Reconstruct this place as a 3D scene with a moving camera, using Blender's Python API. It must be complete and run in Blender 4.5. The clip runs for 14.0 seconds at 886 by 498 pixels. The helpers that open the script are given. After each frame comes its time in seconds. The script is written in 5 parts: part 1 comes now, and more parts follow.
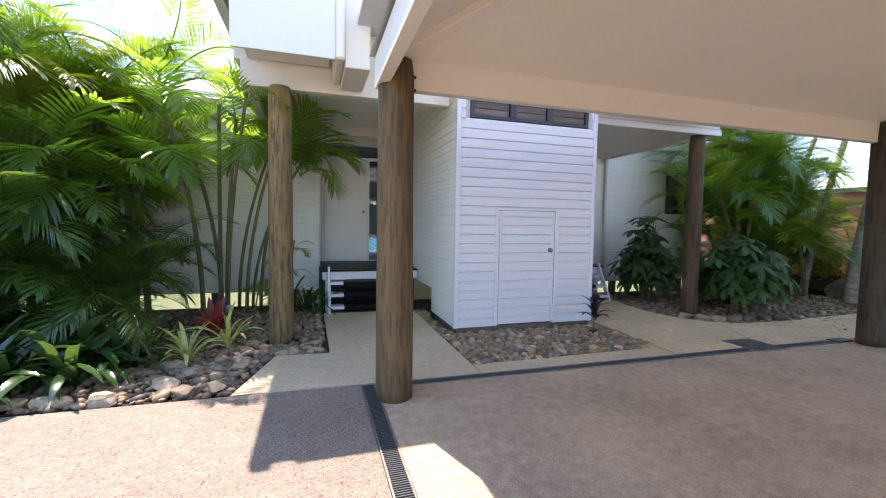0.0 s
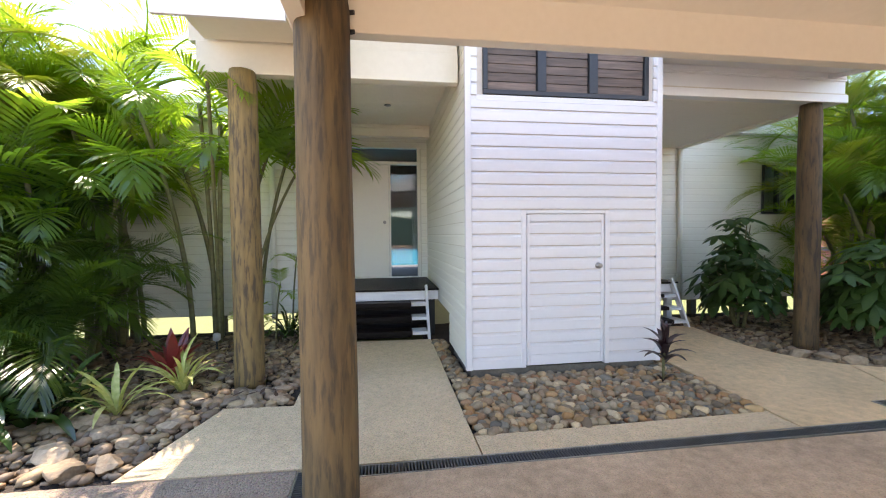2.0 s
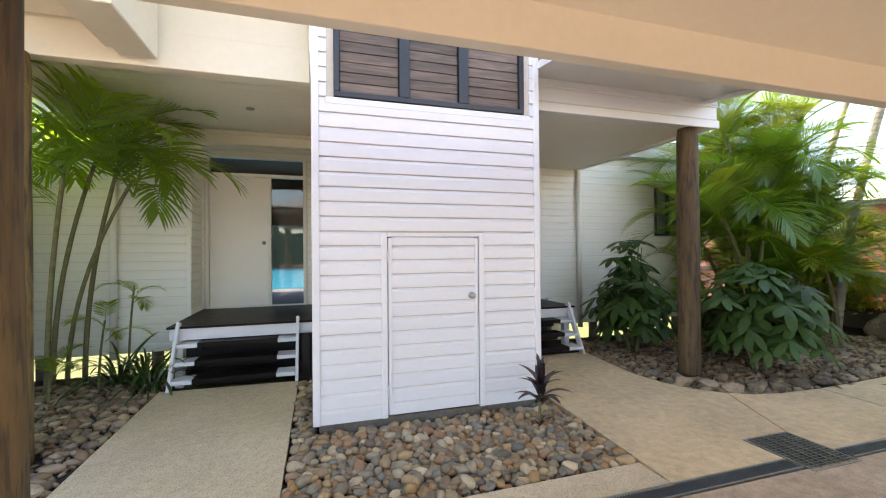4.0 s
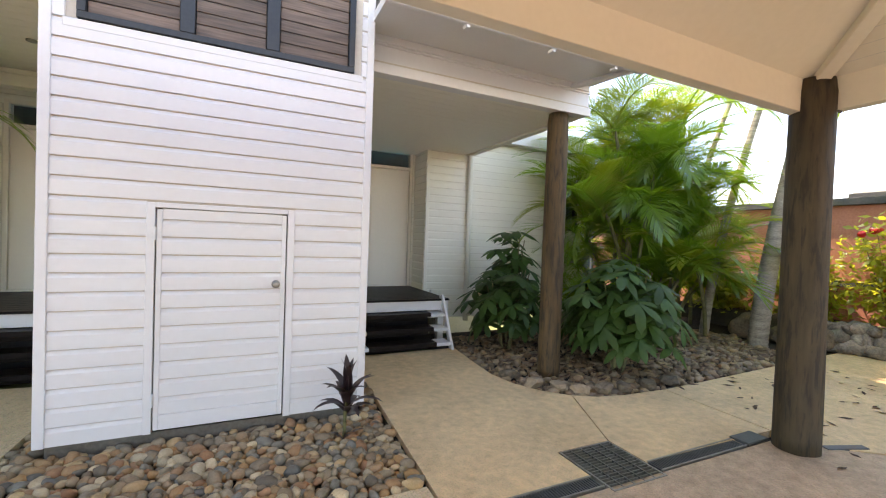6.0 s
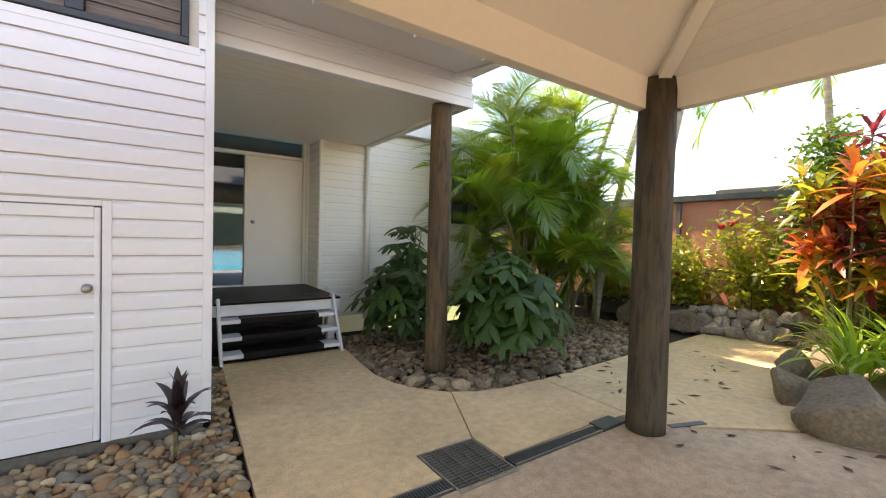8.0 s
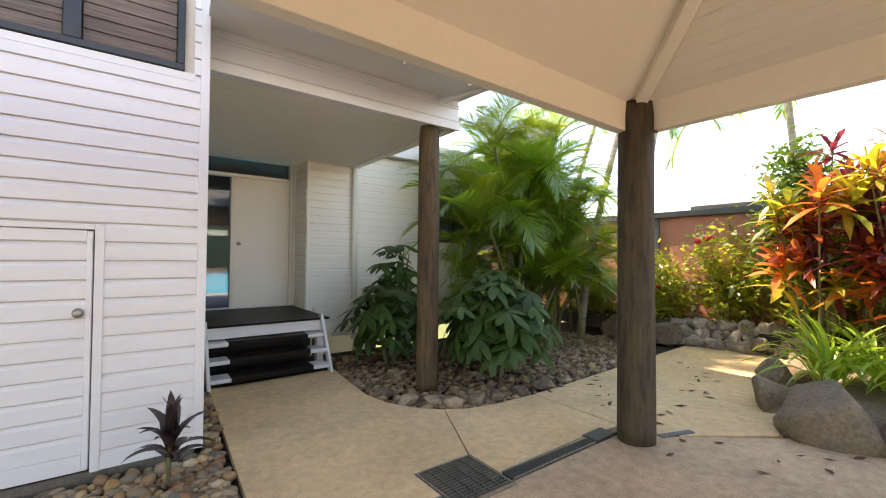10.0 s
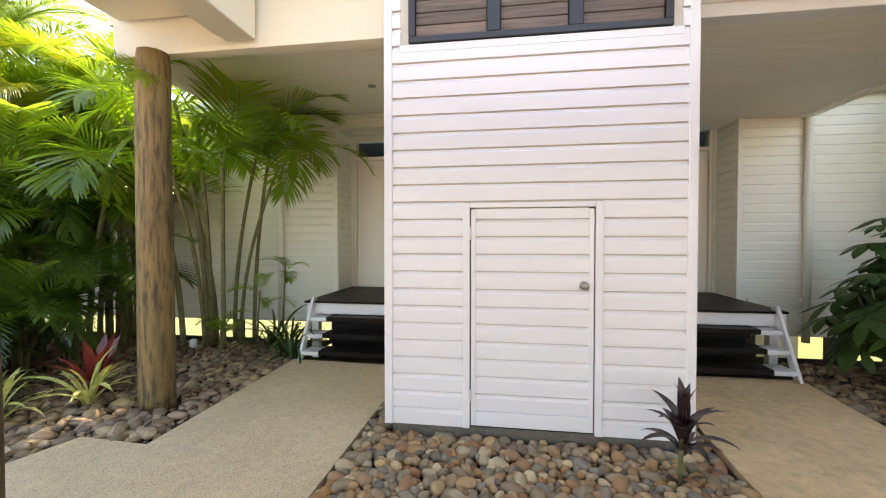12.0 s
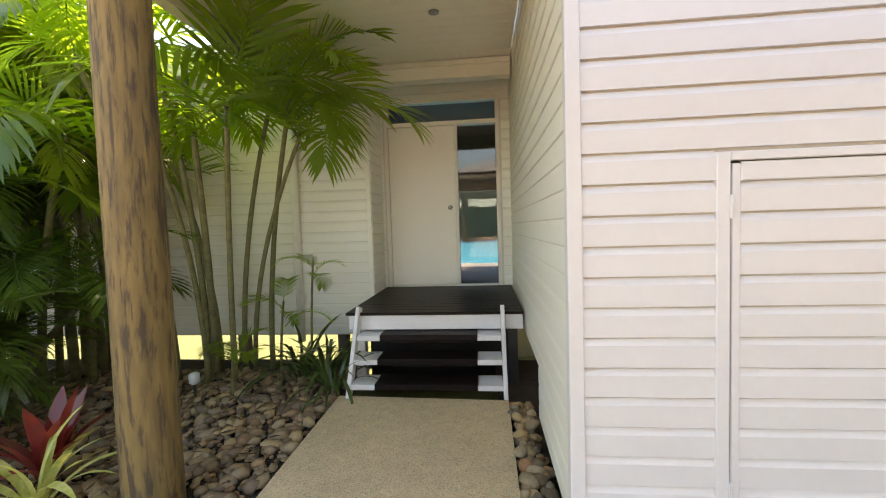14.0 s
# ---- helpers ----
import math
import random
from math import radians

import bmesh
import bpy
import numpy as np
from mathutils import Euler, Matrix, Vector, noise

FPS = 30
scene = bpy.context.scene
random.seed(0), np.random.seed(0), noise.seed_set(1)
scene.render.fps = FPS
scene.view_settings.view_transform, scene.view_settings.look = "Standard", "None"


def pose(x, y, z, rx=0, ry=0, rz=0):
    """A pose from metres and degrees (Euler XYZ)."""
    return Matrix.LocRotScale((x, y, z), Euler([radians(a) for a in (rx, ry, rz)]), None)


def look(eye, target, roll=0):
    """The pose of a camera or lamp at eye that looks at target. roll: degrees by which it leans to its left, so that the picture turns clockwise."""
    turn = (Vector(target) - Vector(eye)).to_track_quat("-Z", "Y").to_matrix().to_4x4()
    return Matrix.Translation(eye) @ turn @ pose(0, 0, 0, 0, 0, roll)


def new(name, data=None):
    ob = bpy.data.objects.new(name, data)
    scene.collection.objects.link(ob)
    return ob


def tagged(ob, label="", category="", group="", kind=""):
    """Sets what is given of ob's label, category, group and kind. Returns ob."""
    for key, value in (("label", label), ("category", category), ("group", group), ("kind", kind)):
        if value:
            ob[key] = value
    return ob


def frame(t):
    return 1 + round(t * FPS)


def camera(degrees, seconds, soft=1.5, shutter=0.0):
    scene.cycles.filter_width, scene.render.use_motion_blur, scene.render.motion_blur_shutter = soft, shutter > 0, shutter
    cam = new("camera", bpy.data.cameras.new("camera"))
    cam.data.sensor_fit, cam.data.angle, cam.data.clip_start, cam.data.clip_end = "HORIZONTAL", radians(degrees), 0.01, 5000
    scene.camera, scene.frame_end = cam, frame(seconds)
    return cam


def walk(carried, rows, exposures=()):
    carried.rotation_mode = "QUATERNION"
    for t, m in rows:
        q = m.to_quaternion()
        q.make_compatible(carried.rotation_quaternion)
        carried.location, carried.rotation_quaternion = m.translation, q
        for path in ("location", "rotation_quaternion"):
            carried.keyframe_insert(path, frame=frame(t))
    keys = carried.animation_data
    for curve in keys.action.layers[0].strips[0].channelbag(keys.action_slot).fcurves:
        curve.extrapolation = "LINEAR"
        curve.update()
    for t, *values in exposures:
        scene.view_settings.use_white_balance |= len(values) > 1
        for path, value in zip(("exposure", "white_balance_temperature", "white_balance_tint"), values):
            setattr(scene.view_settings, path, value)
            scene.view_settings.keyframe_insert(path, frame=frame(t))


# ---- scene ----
cam = camera(93.7, 14.0, soft=1.1)
PATH = [
    (0, (-0.194, 0.203, 1.406), (0.394, 2.11, 1.286), 0.9),
    (0.5, (0.011, 0.504, 1.402), (0.532, 2.43, 1.267), 0.6),
    (1, (0.223, 0.774, 1.416), (0.646, 2.725, 1.295), 0.2),
    (1.5, (0.475, 1.029, 1.417), (0.805, 2.999, 1.307), -0.2),
    (2, (0.704, 1.245, 1.405), (0.992, 3.223, 1.334), -0.5),
    (4.5, (1.777, 1.739, 1.48), (2.459, 3.619, 1.494), -0.5),
    (5, (2.062, 1.797, 1.477), (2.83, 3.644, 1.466), -0.3),
    (5.5, (2.38, 1.851, 1.435), (3.225, 3.664, 1.395), 0.6),
    (6, (2.683, 1.846, 1.44), (3.53, 3.658, 1.403), 2.0),
    (6.5, (2.985, 1.787, 1.436), (3.826, 3.6, 1.383), 3.0),
    (7, (3.169, 1.74, 1.454), (4.085, 3.517, 1.404), 2.6),
    (7.5, (3.236, 1.759, 1.453), (4.307, 3.446, 1.382), 1.7),
    (10, (3.128, 1.742, 1.442), (4.33, 3.34, 1.483), 0.5),
    (10.5, (3.039, 1.784, 1.461), (3.894, 3.592, 1.445), 1.7),
    (11, (2.848, 1.913, 1.441), (3.329, 3.854, 1.407), 1.6),
    (11.5, (2.6, 2.091, 1.411), (2.636, 4.09, 1.369), 0.8),
    (12, (2.353, 2.322, 1.379), (2.056, 4.3, 1.336), -0.0),
    (12.5, (2.052, 2.572, 1.377), (1.588, 4.515, 1.289), -1.0),
    (13, (1.717, 2.894, 1.378), (1.282, 4.843, 1.277), -1.9),
    (13.5, (1.427, 3.2, 1.375), (1.086, 5.168, 1.282), -2.0),
    (14, (1.175, 3.497, 1.382), (0.974, 5.484, 1.277), -1.8),
]
walk(cam, [(t, look(eye, target, roll)) for t, eye, target, roll in PATH],
     [(0.0, 1.95, 6600, 20), (0.5, 2.15, 6900, 18), (1.5, 2.45, 7400, 19), (5.0, 2.55, 8300, 18), (7.5, 2.4, 8600, 18), (10.0, 2.38, 8600, 18), (11.5, 2.6, 9000, 19), (14.0, 2.58, 9900, 18)])


# ---- world, sun ----
SUN_WAY = Vector((0.17, -0.50, -1.0)).normalized()
world = bpy.data.worlds.new("sky")
scene.world = world
world.use_nodes = True
wn = world.node_tree.nodes
sky = wn.new("ShaderNodeTexSky")
sky.sky_type = "NISHITA"
sky.sun_disc = False
sky.sun_elevation = math.asin(-SUN_WAY.z)
sky.sun_rotation = math.atan2(-SUN_WAY.x, -SUN_WAY.y)
sky.air_density, sky.dust_density, sky.ozone_density = 1.0, 0.1, 2.0
world.node_tree.links.new(sky.outputs["Color"], wn["Background"].inputs["Color"])
wn["Background"].inputs["Strength"].default_value = 0.15
sun_data = bpy.data.lights.new("sun", "SUN")
sun_data.energy, sun_data.angle, sun_data.color = 2.9, radians(0.5), (1.0, 0.94, 0.84)
sun = new("sun", sun_data)
sun.matrix_world = look((0, 30, 60), Vector((0, 30, 60)) + SUN_WAY)


# ---- materials ----
def mat(name, col, col2=None, rough=0.6, scale=6.0, fine=60.0, bump=0.15, metal=0.0, stretch=(1, 1, 1), rand=0.0, amount=1.0, dist=0.01, spec=0.5):
    """Two-scale noise between two colours, with fine relief; rand varies it from piece to piece."""
    m = bpy.data.materials.new(name)
    m.use_nodes = True
    nt = m.node_tree
    n, l = nt.nodes, nt.links
    b = n["Principled BSDF"]
    b.inputs["Roughness"].default_value, b.inputs["Metallic"].default_value = rough, metal
    b.inputs["Specular IOR Level"].default_value = spec
    col2 = col2 or tuple(c * 0.8 for c in col)
    geo = n.new("ShaderNodeNewGeometry")
    mp = n.new("ShaderNodeMapping")
    mp.inputs["Scale"].default_value = stretch
    l.new(geo.outputs["Position"], mp.inputs["Vector"])
    big, small = n.new("ShaderNodeTexNoise"), n.new("ShaderNodeTexNoise")
    big.inputs["Scale"].default_value, small.inputs["Scale"].default_value = scale, fine
    big.inputs["Detail"].default_value, small.inputs["Detail"].default_value = 5, 3
    for t in (big, small):
        l.new(mp.outputs["Vector"], t.inputs["Vector"])
    add = n.new("ShaderNodeMath")
    add.operation = "ADD"
    l.new(big.outputs["Fac"], add.inputs[0])
    l.new(small.outputs["Fac"], add.inputs[1])
    rng = n.new("ShaderNodeMapRange")
    rng.inputs["From Min"].default_value, rng.inputs["From Max"].default_value = 0.7, 1.3
    rng.inputs["To Max"].default_value = amount
    l.new(add.outputs[0], rng.inputs["Value"])
    mix = n.new("ShaderNodeMix")
    mix.data_type = "RGBA"
    mix.inputs["A"].default_value, mix.inputs["B"].default_value = (*col, 1), (*col2, 1)
    l.new(rng.outputs["Result"], mix.inputs["Factor"])
    out = mix.outputs["Result"]
    if rand:
        info = n.new("ShaderNodeObjectInfo")
        r2 = n.new("ShaderNodeMapRange")
        r2.inputs["To Min"].default_value, r2.inputs["To Max"].default_value = 1 - rand, 1 + rand
        l.new(info.outputs["Random"], r2.inputs["Value"])
        hsv = n.new("ShaderNodeHueSaturation")
        l.new(out, hsv.inputs["Color"])
        l.new(r2.outputs["Result"], hsv.inputs["Value"])
        out = hsv.outputs["Color"]
    l.new(out, b.inputs["Base Color"])
    if bump:
        bp = n.new("ShaderNodeBump")
        bp.inputs["Strength"].default_value, bp.inputs["Distance"].default_value = bump, dist
        l.new(add.outputs[0], bp.inputs["Height"])
        l.new(bp.outputs["Normal"], b.inputs["Normal"])
    return m


def stone_mat(name, stops, per_island=False, rough=0.65):
    """Pebbles: a colour for each piece from a ramp, with speckle."""
    m = mat(name, (1, 1, 1), (0.72, 0.69, 0.64), rough, 14, 90, 0.2)
    n, l = m.node_tree.nodes, m.node_tree.links
    b = n["Principled BSDF"]
    src = n.new("ShaderNodeNewGeometry").outputs["Random Per Island"] if per_island else n.new("ShaderNodeObjectInfo").outputs["Random"]
    ramp = n.new("ShaderNodeValToRGB")
    ramp.color_ramp.interpolation = "LINEAR"
    e = ramp.color_ramp.elements
    e[0].position, e[0].color = 0.0, (*stops[0], 1)
    e[1].position, e[1].color = 1.0, (*stops[-1], 1)
    for i in range(1, len(stops) - 1):
        e.new(i / (len(stops) - 1)).color = (*stops[i], 1)
    l.new(src, ramp.inputs["Fac"])
    old = b.inputs["Base Color"].links[0].from_socket
    mul = n.new("ShaderNodeMix")
    mul.data_type, mul.blend_type = "RGBA", "MULTIPLY"
    mul.inputs["Factor"].default_value = 1
    l.new(ramp.outputs["Color"], mul.inputs["A"])
    l.new(old, mul.inputs["B"])
    l.new(mul.outputs["Result"], b.inputs["Base Color"])
    return m


def leaf_mat(name, col, col2, through_col, rough=0.35, rand=0.3, mixf=0.35, scale=3.0, spec=0.75):
    """Leaf: glossy face and light coming through the blade."""
    m = mat(name, col, col2, rough, scale, 25, 0.05, rand=rand, spec=spec)
    n, l = m.node_tree.nodes, m.node_tree.links
    b = n["Principled BSDF"]
    tr = n.new("ShaderNodeBsdfTranslucent")
    tr.inputs["Color"].default_value = (*through_col, 1)
    ms = n.new("ShaderNodeMixShader")
    ms.inputs["Fac"].default_value = mixf
    l.new(b.outputs["BSDF"], ms.inputs[1])
    l.new(tr.outputs["BSDF"], ms.inputs[2])
    l.new(ms.outputs["Shader"], n["Material Output"].inputs["Surface"])
    return m


def aggregate_mat(name, col, col2, chip, scale, bump, tint=0.35):
    """Exposed-aggregate concrete: small chips of several tones in a matrix, with stains."""
    m = mat(name, col, col2, 0.75, 1.5, 13, 0.0)
    n, l = m.node_tree.nodes, m.node_tree.links
    b = n["Principled BSDF"]
    old = b.inputs["Base Color"].links[0].from_socket
    geo = n.new("ShaderNodeNewGeometry")
    vor = n.new("ShaderNodeTexVoronoi")
    vor.inputs["Scale"].default_value = scale
    l.new(geo.outputs["Position"], vor.inputs["Vector"])
    mix = n.new("ShaderNodeMix")
    mix.data_type, mix.blend_type = "RGBA", "MULTIPLY"
    mix.inputs["Factor"].default_value = chip
    hs = n.new("ShaderNodeHueSaturation")
    hs.inputs["Saturation"].default_value, hs.inputs["Value"].default_value = tint, 1.5
    l.new(vor.outputs["Color"], hs.inputs["Color"])
    l.new(old, mix.inputs["A"])
    l.new(hs.outputs["Color"], mix.inputs["B"])
    l.new(mix.outputs["Result"], b.inputs["Base Color"])
    bp = n.new("ShaderNodeBump")
    bp.invert = True
    bp.inputs["Strength"].default_value, bp.inputs["Distance"].default_value = bump, 0.006
    l.new(vor.outputs["Distance"], bp.inputs["Height"])
    l.new(bp.outputs["Normal"], b.inputs["Normal"])
    return m


M_WHITE = mat("white_gloss_paint", (0.76, 0.75, 0.755), (0.735, 0.725, 0.725), 0.32, 0.9, 25, 0.02, rand=0.012)
M_CREAM = mat("cream_paint", (0.81, 0.765, 0.655), (0.77, 0.725, 0.615), 0.5, 1.2, 20, 0.05)
M_WALL = mat("off_white_wall_paint", (0.87, 0.855, 0.755), (0.84, 0.825, 0.725), 0.42, 0.9, 20, 0.02, rand=0.012)
M_GAP = mat("shadow_gap", (0.64, 0.58, 0.50), (0.56, 0.50, 0.43), 0.8, 5, 30, 0.1)
M_GAP2 = mat("soft_shadow_gap", (0.74, 0.71, 0.61), (0.68, 0.65, 0.56), 0.8, 5, 30, 0.1)
M_DOOR = mat("cream_door_paint", (0.85, 0.805, 0.705), (0.83, 0.785, 0.685), 0.45, 2, 25, 0.04)
M_SOFFIT = mat("soffit_paint", (0.87, 0.83, 0.745), (0.84, 0.80, 0.715), 0.55, 1.0, 18, 0.04)
def pole_mat(name, light, mid, dark, fleck):
    """Weathered pole: long grain streaks with short dark flecks and knots."""
    m = mat(name, light, mid, 0.75, 5, 26, 0.5, stretch=(1, 1, 0.14))
    n, l = m.node_tree.nodes, m.node_tree.links
    b = n["Principled BSDF"]
    old = b.inputs["Base Color"].links[0].from_socket
    geo = n.new("ShaderNodeNewGeometry")
    mp = n.new("ShaderNodeMapping")
    mp.inputs["Scale"].default_value = (1, 1, 0.13)
    l.new(geo.outputs["Position"], mp.inputs["Vector"])
    nz = n.new("ShaderNodeTexNoise")
    nz.inputs["Scale"].default_value, nz.inputs["Detail"].default_value, nz.inputs["Roughness"].default_value = 30, 5, 0.62
    l.new(mp.outputs["Vector"], nz.inputs["Vector"])
    r = n.new("ShaderNodeMapRange")
    r.inputs["From Min"].default_value, r.inputs["From Max"].default_value = 0.49, 0.61
    r.inputs["To Max"].default_value = fleck
    l.new(nz.outputs["Fac"], r.inputs["Value"])
    mix = n.new("ShaderNodeMix")
    mix.data_type = "RGBA"
    mix.inputs["B"].default_value = (*dark, 1)
    l.new(r.outputs["Result"], mix.inputs["Factor"])
    l.new(old, mix.inputs["A"])
    l.new(mix.outputs["Result"], b.inputs["Base Color"])
    return m


M_POST = pole_mat("weathered_pole", (0.30, 0.195, 0.065), (0.135, 0.09, 0.036), (0.045, 0.033, 0.023), 0.8)
M_POSTD = pole_mat("dark_stained_pole", (0.088, 0.064, 0.034), (0.043, 0.031, 0.018), (0.018, 0.014, 0.01), 0.75)
M_POSTR = pole_mat("brown_pole", (0.135, 0.082, 0.032), (0.062, 0.039, 0.018), (0.028, 0.02, 0.013), 0.8)
M_POSTN = pole_mat("half_weathered_pole", (0.17, 0.107, 0.042), (0.07, 0.046, 0.021), (0.035, 0.026, 0.017), 0.65)
M_DECK = mat("dark_deck_timber", (0.020, 0.013, 0.011), (0.010, 0.007, 0.006), 0.45, 9, 60, 0.2, stretch=(0.15, 1, 1), rand=0.25, spec=0.12)
M_SLAT = mat("weathered_louvre_timber", (0.19, 0.13, 0.10), (0.066, 0.05, 0.04), 0.65, 5, 40, 0.35, stretch=(0.12, 1, 2), rand=0.3)
M_BLACK = mat("black_paint_and_underdeck_shade", (0.018, 0.02, 0.024), (0.03, 0.032, 0.036), 0.4, 4, 40, 0.08)
M_STEEL = mat("brushed_steel", (0.38, 0.36, 0.33), (0.26, 0.25, 0.23), 0.3, 6, 80, 0.05, metal=1.0)
M_GRATE = mat("galvanised_grate", (0.38, 0.35, 0.30), (0.22, 0.20, 0.165), 0.45, 9, 80, 0.1, metal=0.6)
M_DRAIN = mat("dark_plastic_grate", (0.10, 0.10, 0.098), (0.05, 0.05, 0.05), 0.4, 9, 80, 0.1)
M_PIT = mat("drain_pit", (0.012, 0.011, 0.01), (0.02, 0.018, 0.015), 0.9, 5, 30, 0.1)
M_SLAB = aggregate_mat("tan_concrete", (0.80, 0.565, 0.315), (0.55, 0.385, 0.215), 0.3, 190, 0.35, 0.2)
M_FLOOR = aggregate_mat("carport_concrete", (0.57, 0.405, 0.265), (0.36, 0.255, 0.165), 0.35, 150, 0.3, 0.2)
M_PATH = aggregate_mat("path_concrete", (0.66, 0.505, 0.32), (0.52, 0.395, 0.245), 0.4, 130, 0.35, 0.2)
M_DRIVE = aggregate_mat("aggregate_driveway", (0.30, 0.225, 0.165), (0.215, 0.16, 0.12), 0.6, 95, 0.8, 0.22)
M_SOIL = mat("mulch_soil", (0.05, 0.037, 0.027), (0.022, 0.016, 0.012), 0.9, 8, 60, 0.8, dist=0.03)
M_LAWN = mat("lawn", (0.15, 0.165, 0.045), (0.10, 0.12, 0.03), 0.8, 2, 40, 0.6, dist=0.03)
M_PLINTH = mat("dark_plinth", (0.17, 0.155, 0.13), (0.10, 0.09, 0.075), 0.85, 6, 40, 0.3)
M_ROOF = mat("roof_sheet", (0.6, 0.6, 0.58), (0.52, 0.52, 0.5), 0.5, 2, 20, 0.05)
PEBBLES = [(0.132, 0.112, 0.085), (0.432, 0.235, 0.09), (0.228, 0.185, 0.13), (0.552, 0.381, 0.19), (0.324, 0.146, 0.065), (0.396, 0.28, 0.165), (0.12, 0.112, 0.095), (0.672, 0.515, 0.32), (0.276, 0.213, 0.14), (0.204, 0.19, 0.155)]
M_PEB = stone_mat("river_pebble", PEBBLES)
M_PEBS = stone_mat("river_pebble_rest", PEBBLES, True)
M_SCREE = stone_mat("garden_stone", [(0.16, 0.12, 0.085), (0.32, 0.19, 0.10), (0.40, 0.30, 0.20), (0.18, 0.13, 0.09), (0.50, 0.36, 0.20), (0.24, 0.19, 0.145)], True)
M_SCREEP = stone_mat("garden_stone_near", [(0.16, 0.12, 0.085), (0.32, 0.19, 0.10), (0.40, 0.30, 0.20), (0.18, 0.13, 0.09), (0.50, 0.36, 0.20), (0.24, 0.19, 0.145)])
M_ROCK = mat("border_rock", (0.46, 0.35, 0.23), (0.27, 0.195, 0.125), 0.8, 5, 40, 0.5, rand=0.3)
M_BOULDER = mat("mossy_boulder", (0.24, 0.18, 0.12), (0.10, 0.08, 0.055), 0.85, 3, 30, 0.8, dist=0.03, rand=0.2)
M_WALLROCK = mat("dry_wall_rock", (0.34, 0.29, 0.23), (0.13, 0.11, 0.09), 0.85, 6, 40, 0.6, dist=0.02, rand=0.35)
M_PALM = leaf_mat("palm_leaf", (0.042, 0.095, 0.018), (0.085, 0.15, 0.024), (0.50, 0.76, 0.05), 0.22, 0.5, 0.38)
# darker copy of the palm leaf, with the shade low down in its colour
M_PALM_SHADED = leaf_mat("shaded_palm_leaf", (0.03, 0.068, 0.017), (0.058, 0.108, 0.024), (0.30, 0.46, 0.035), 0.2, 0.55, 0.3)
M_PALMB = leaf_mat("broad_palm_leaf", (0.035, 0.08, 0.022), (0.07, 0.125, 0.032), (0.50, 0.74, 0.06), 0.22, 0.5, 0.5)
# yellower copy of the palm leaf, with sunlight put into its colour
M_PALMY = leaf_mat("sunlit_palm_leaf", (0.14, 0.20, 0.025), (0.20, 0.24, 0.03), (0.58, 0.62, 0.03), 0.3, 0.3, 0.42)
M_SHRUB = leaf_mat("umbrella_leaf", (0.03, 0.07, 0.018), (0.05, 0.10, 0.022), (0.12, 0.24, 0.03), 0.45, 0.4, 0.2, spec=0.3)
M_LILY = leaf_mat("lily_leaf", (0.03, 0.07, 0.022), (0.05, 0.105, 0.03), (0.18, 0.3, 0.04), 0.2, 0.3, 0.22, spec=1.0)
M_GRASSY = leaf_mat("bright_strap_leaf", (0.16, 0.30, 0.03), (0.24, 0.36, 0.04), (0.5, 0.7, 0.05), 0.35, 0.3, 0.45)
M_SPIDER = leaf_mat("variegated_leaf", (0.62, 0.60, 0.24), (0.34, 0.40, 0.08), (0.7, 0.68, 0.18), 0.4, 0.3, 0.3, scale=25)
M_BROM = leaf_mat("red_bromeliad_leaf", (0.28, 0.035, 0.04), (0.10, 0.04, 0.03), (0.6, 0.06, 0.04), 0.3, 0.4, 0.35)
M_CORDY = leaf_mat("maroon_cordyline_leaf", (0.055, 0.03, 0.032), (0.03, 0.025, 0.02), (0.12, 0.03, 0.04), 0.35, 0.3, 0.15)
M_CROTON = leaf_mat("croton_leaf", (0.72, 0.24, 0.04), (0.60, 0.07, 0.05), (0.95, 0.3, 0.05), 0.3, 0.4, 0.45)
M_MAROON = leaf_mat("maroon_croton_leaf", (0.16, 0.03, 0.04), (0.09, 0.035, 0.03), (0.5, 0.06, 0.08), 0.3, 0.4, 0.35)
M_CROTONY = leaf_mat("yellow_croton_leaf", (0.55, 0.38, 0.05), (0.25, 0.26, 0.04), (0.8, 0.55, 0.06), 0.3, 0.4, 0.45)
M_HEDGE = leaf_mat("hedge_leaf", (0.13, 0.19, 0.03), (0.24, 0.26, 0.04), (0.6, 0.6, 0.06), 0.35, 0.4, 0.45)
M_HEDGEG = leaf_mat("dark_hedge_leaf", (0.05, 0.10, 0.025), (0.09, 0.15, 0.03), (0.3, 0.45, 0.05), 0.3, 0.4, 0.35)
M_FLOWER = leaf_mat("red_flower", (0.55, 0.015, 0.02), (0.4, 0.01, 0.015), (0.7, 0.03, 0.03), 0.5, 0.2, 0.3)
M_STEM = mat("cane_stem", (0.20, 0.19, 0.075), (0.10, 0.09, 0.04), 0.6, 6, 40, 0.2, stretch=(1, 1, 3))
M_TRUNK = mat("palm_trunk", (0.42, 0.38, 0.31), (0.15, 0.125, 0.10), 0.8, 3, 30, 0.5, stretch=(1, 1, 5))
M_FENCE = mat("red_fence", (0.58, 0.235, 0.165), (0.46, 0.17, 0.115), 0.7, 2, 30, 0.15)
M_FENCED = mat("dark_fence_cap", (0.10, 0.10, 0.11), (0.06, 0.06, 0.065), 0.5, 3, 30, 0.1)
M_HEDGED = mat("far_trees", (0.02, 0.03, 0.012), (0.01, 0.015, 0.007), 0.9, 1.2, 9, 0.5)
# dark colour carries the shade of the unlit rooms
M_INDOOR_SHADE = mat("indoor_shade_dark", (0.06, 0.055, 0.05), (0.04, 0.037, 0.035), 0.7, 2, 20, 0.05)
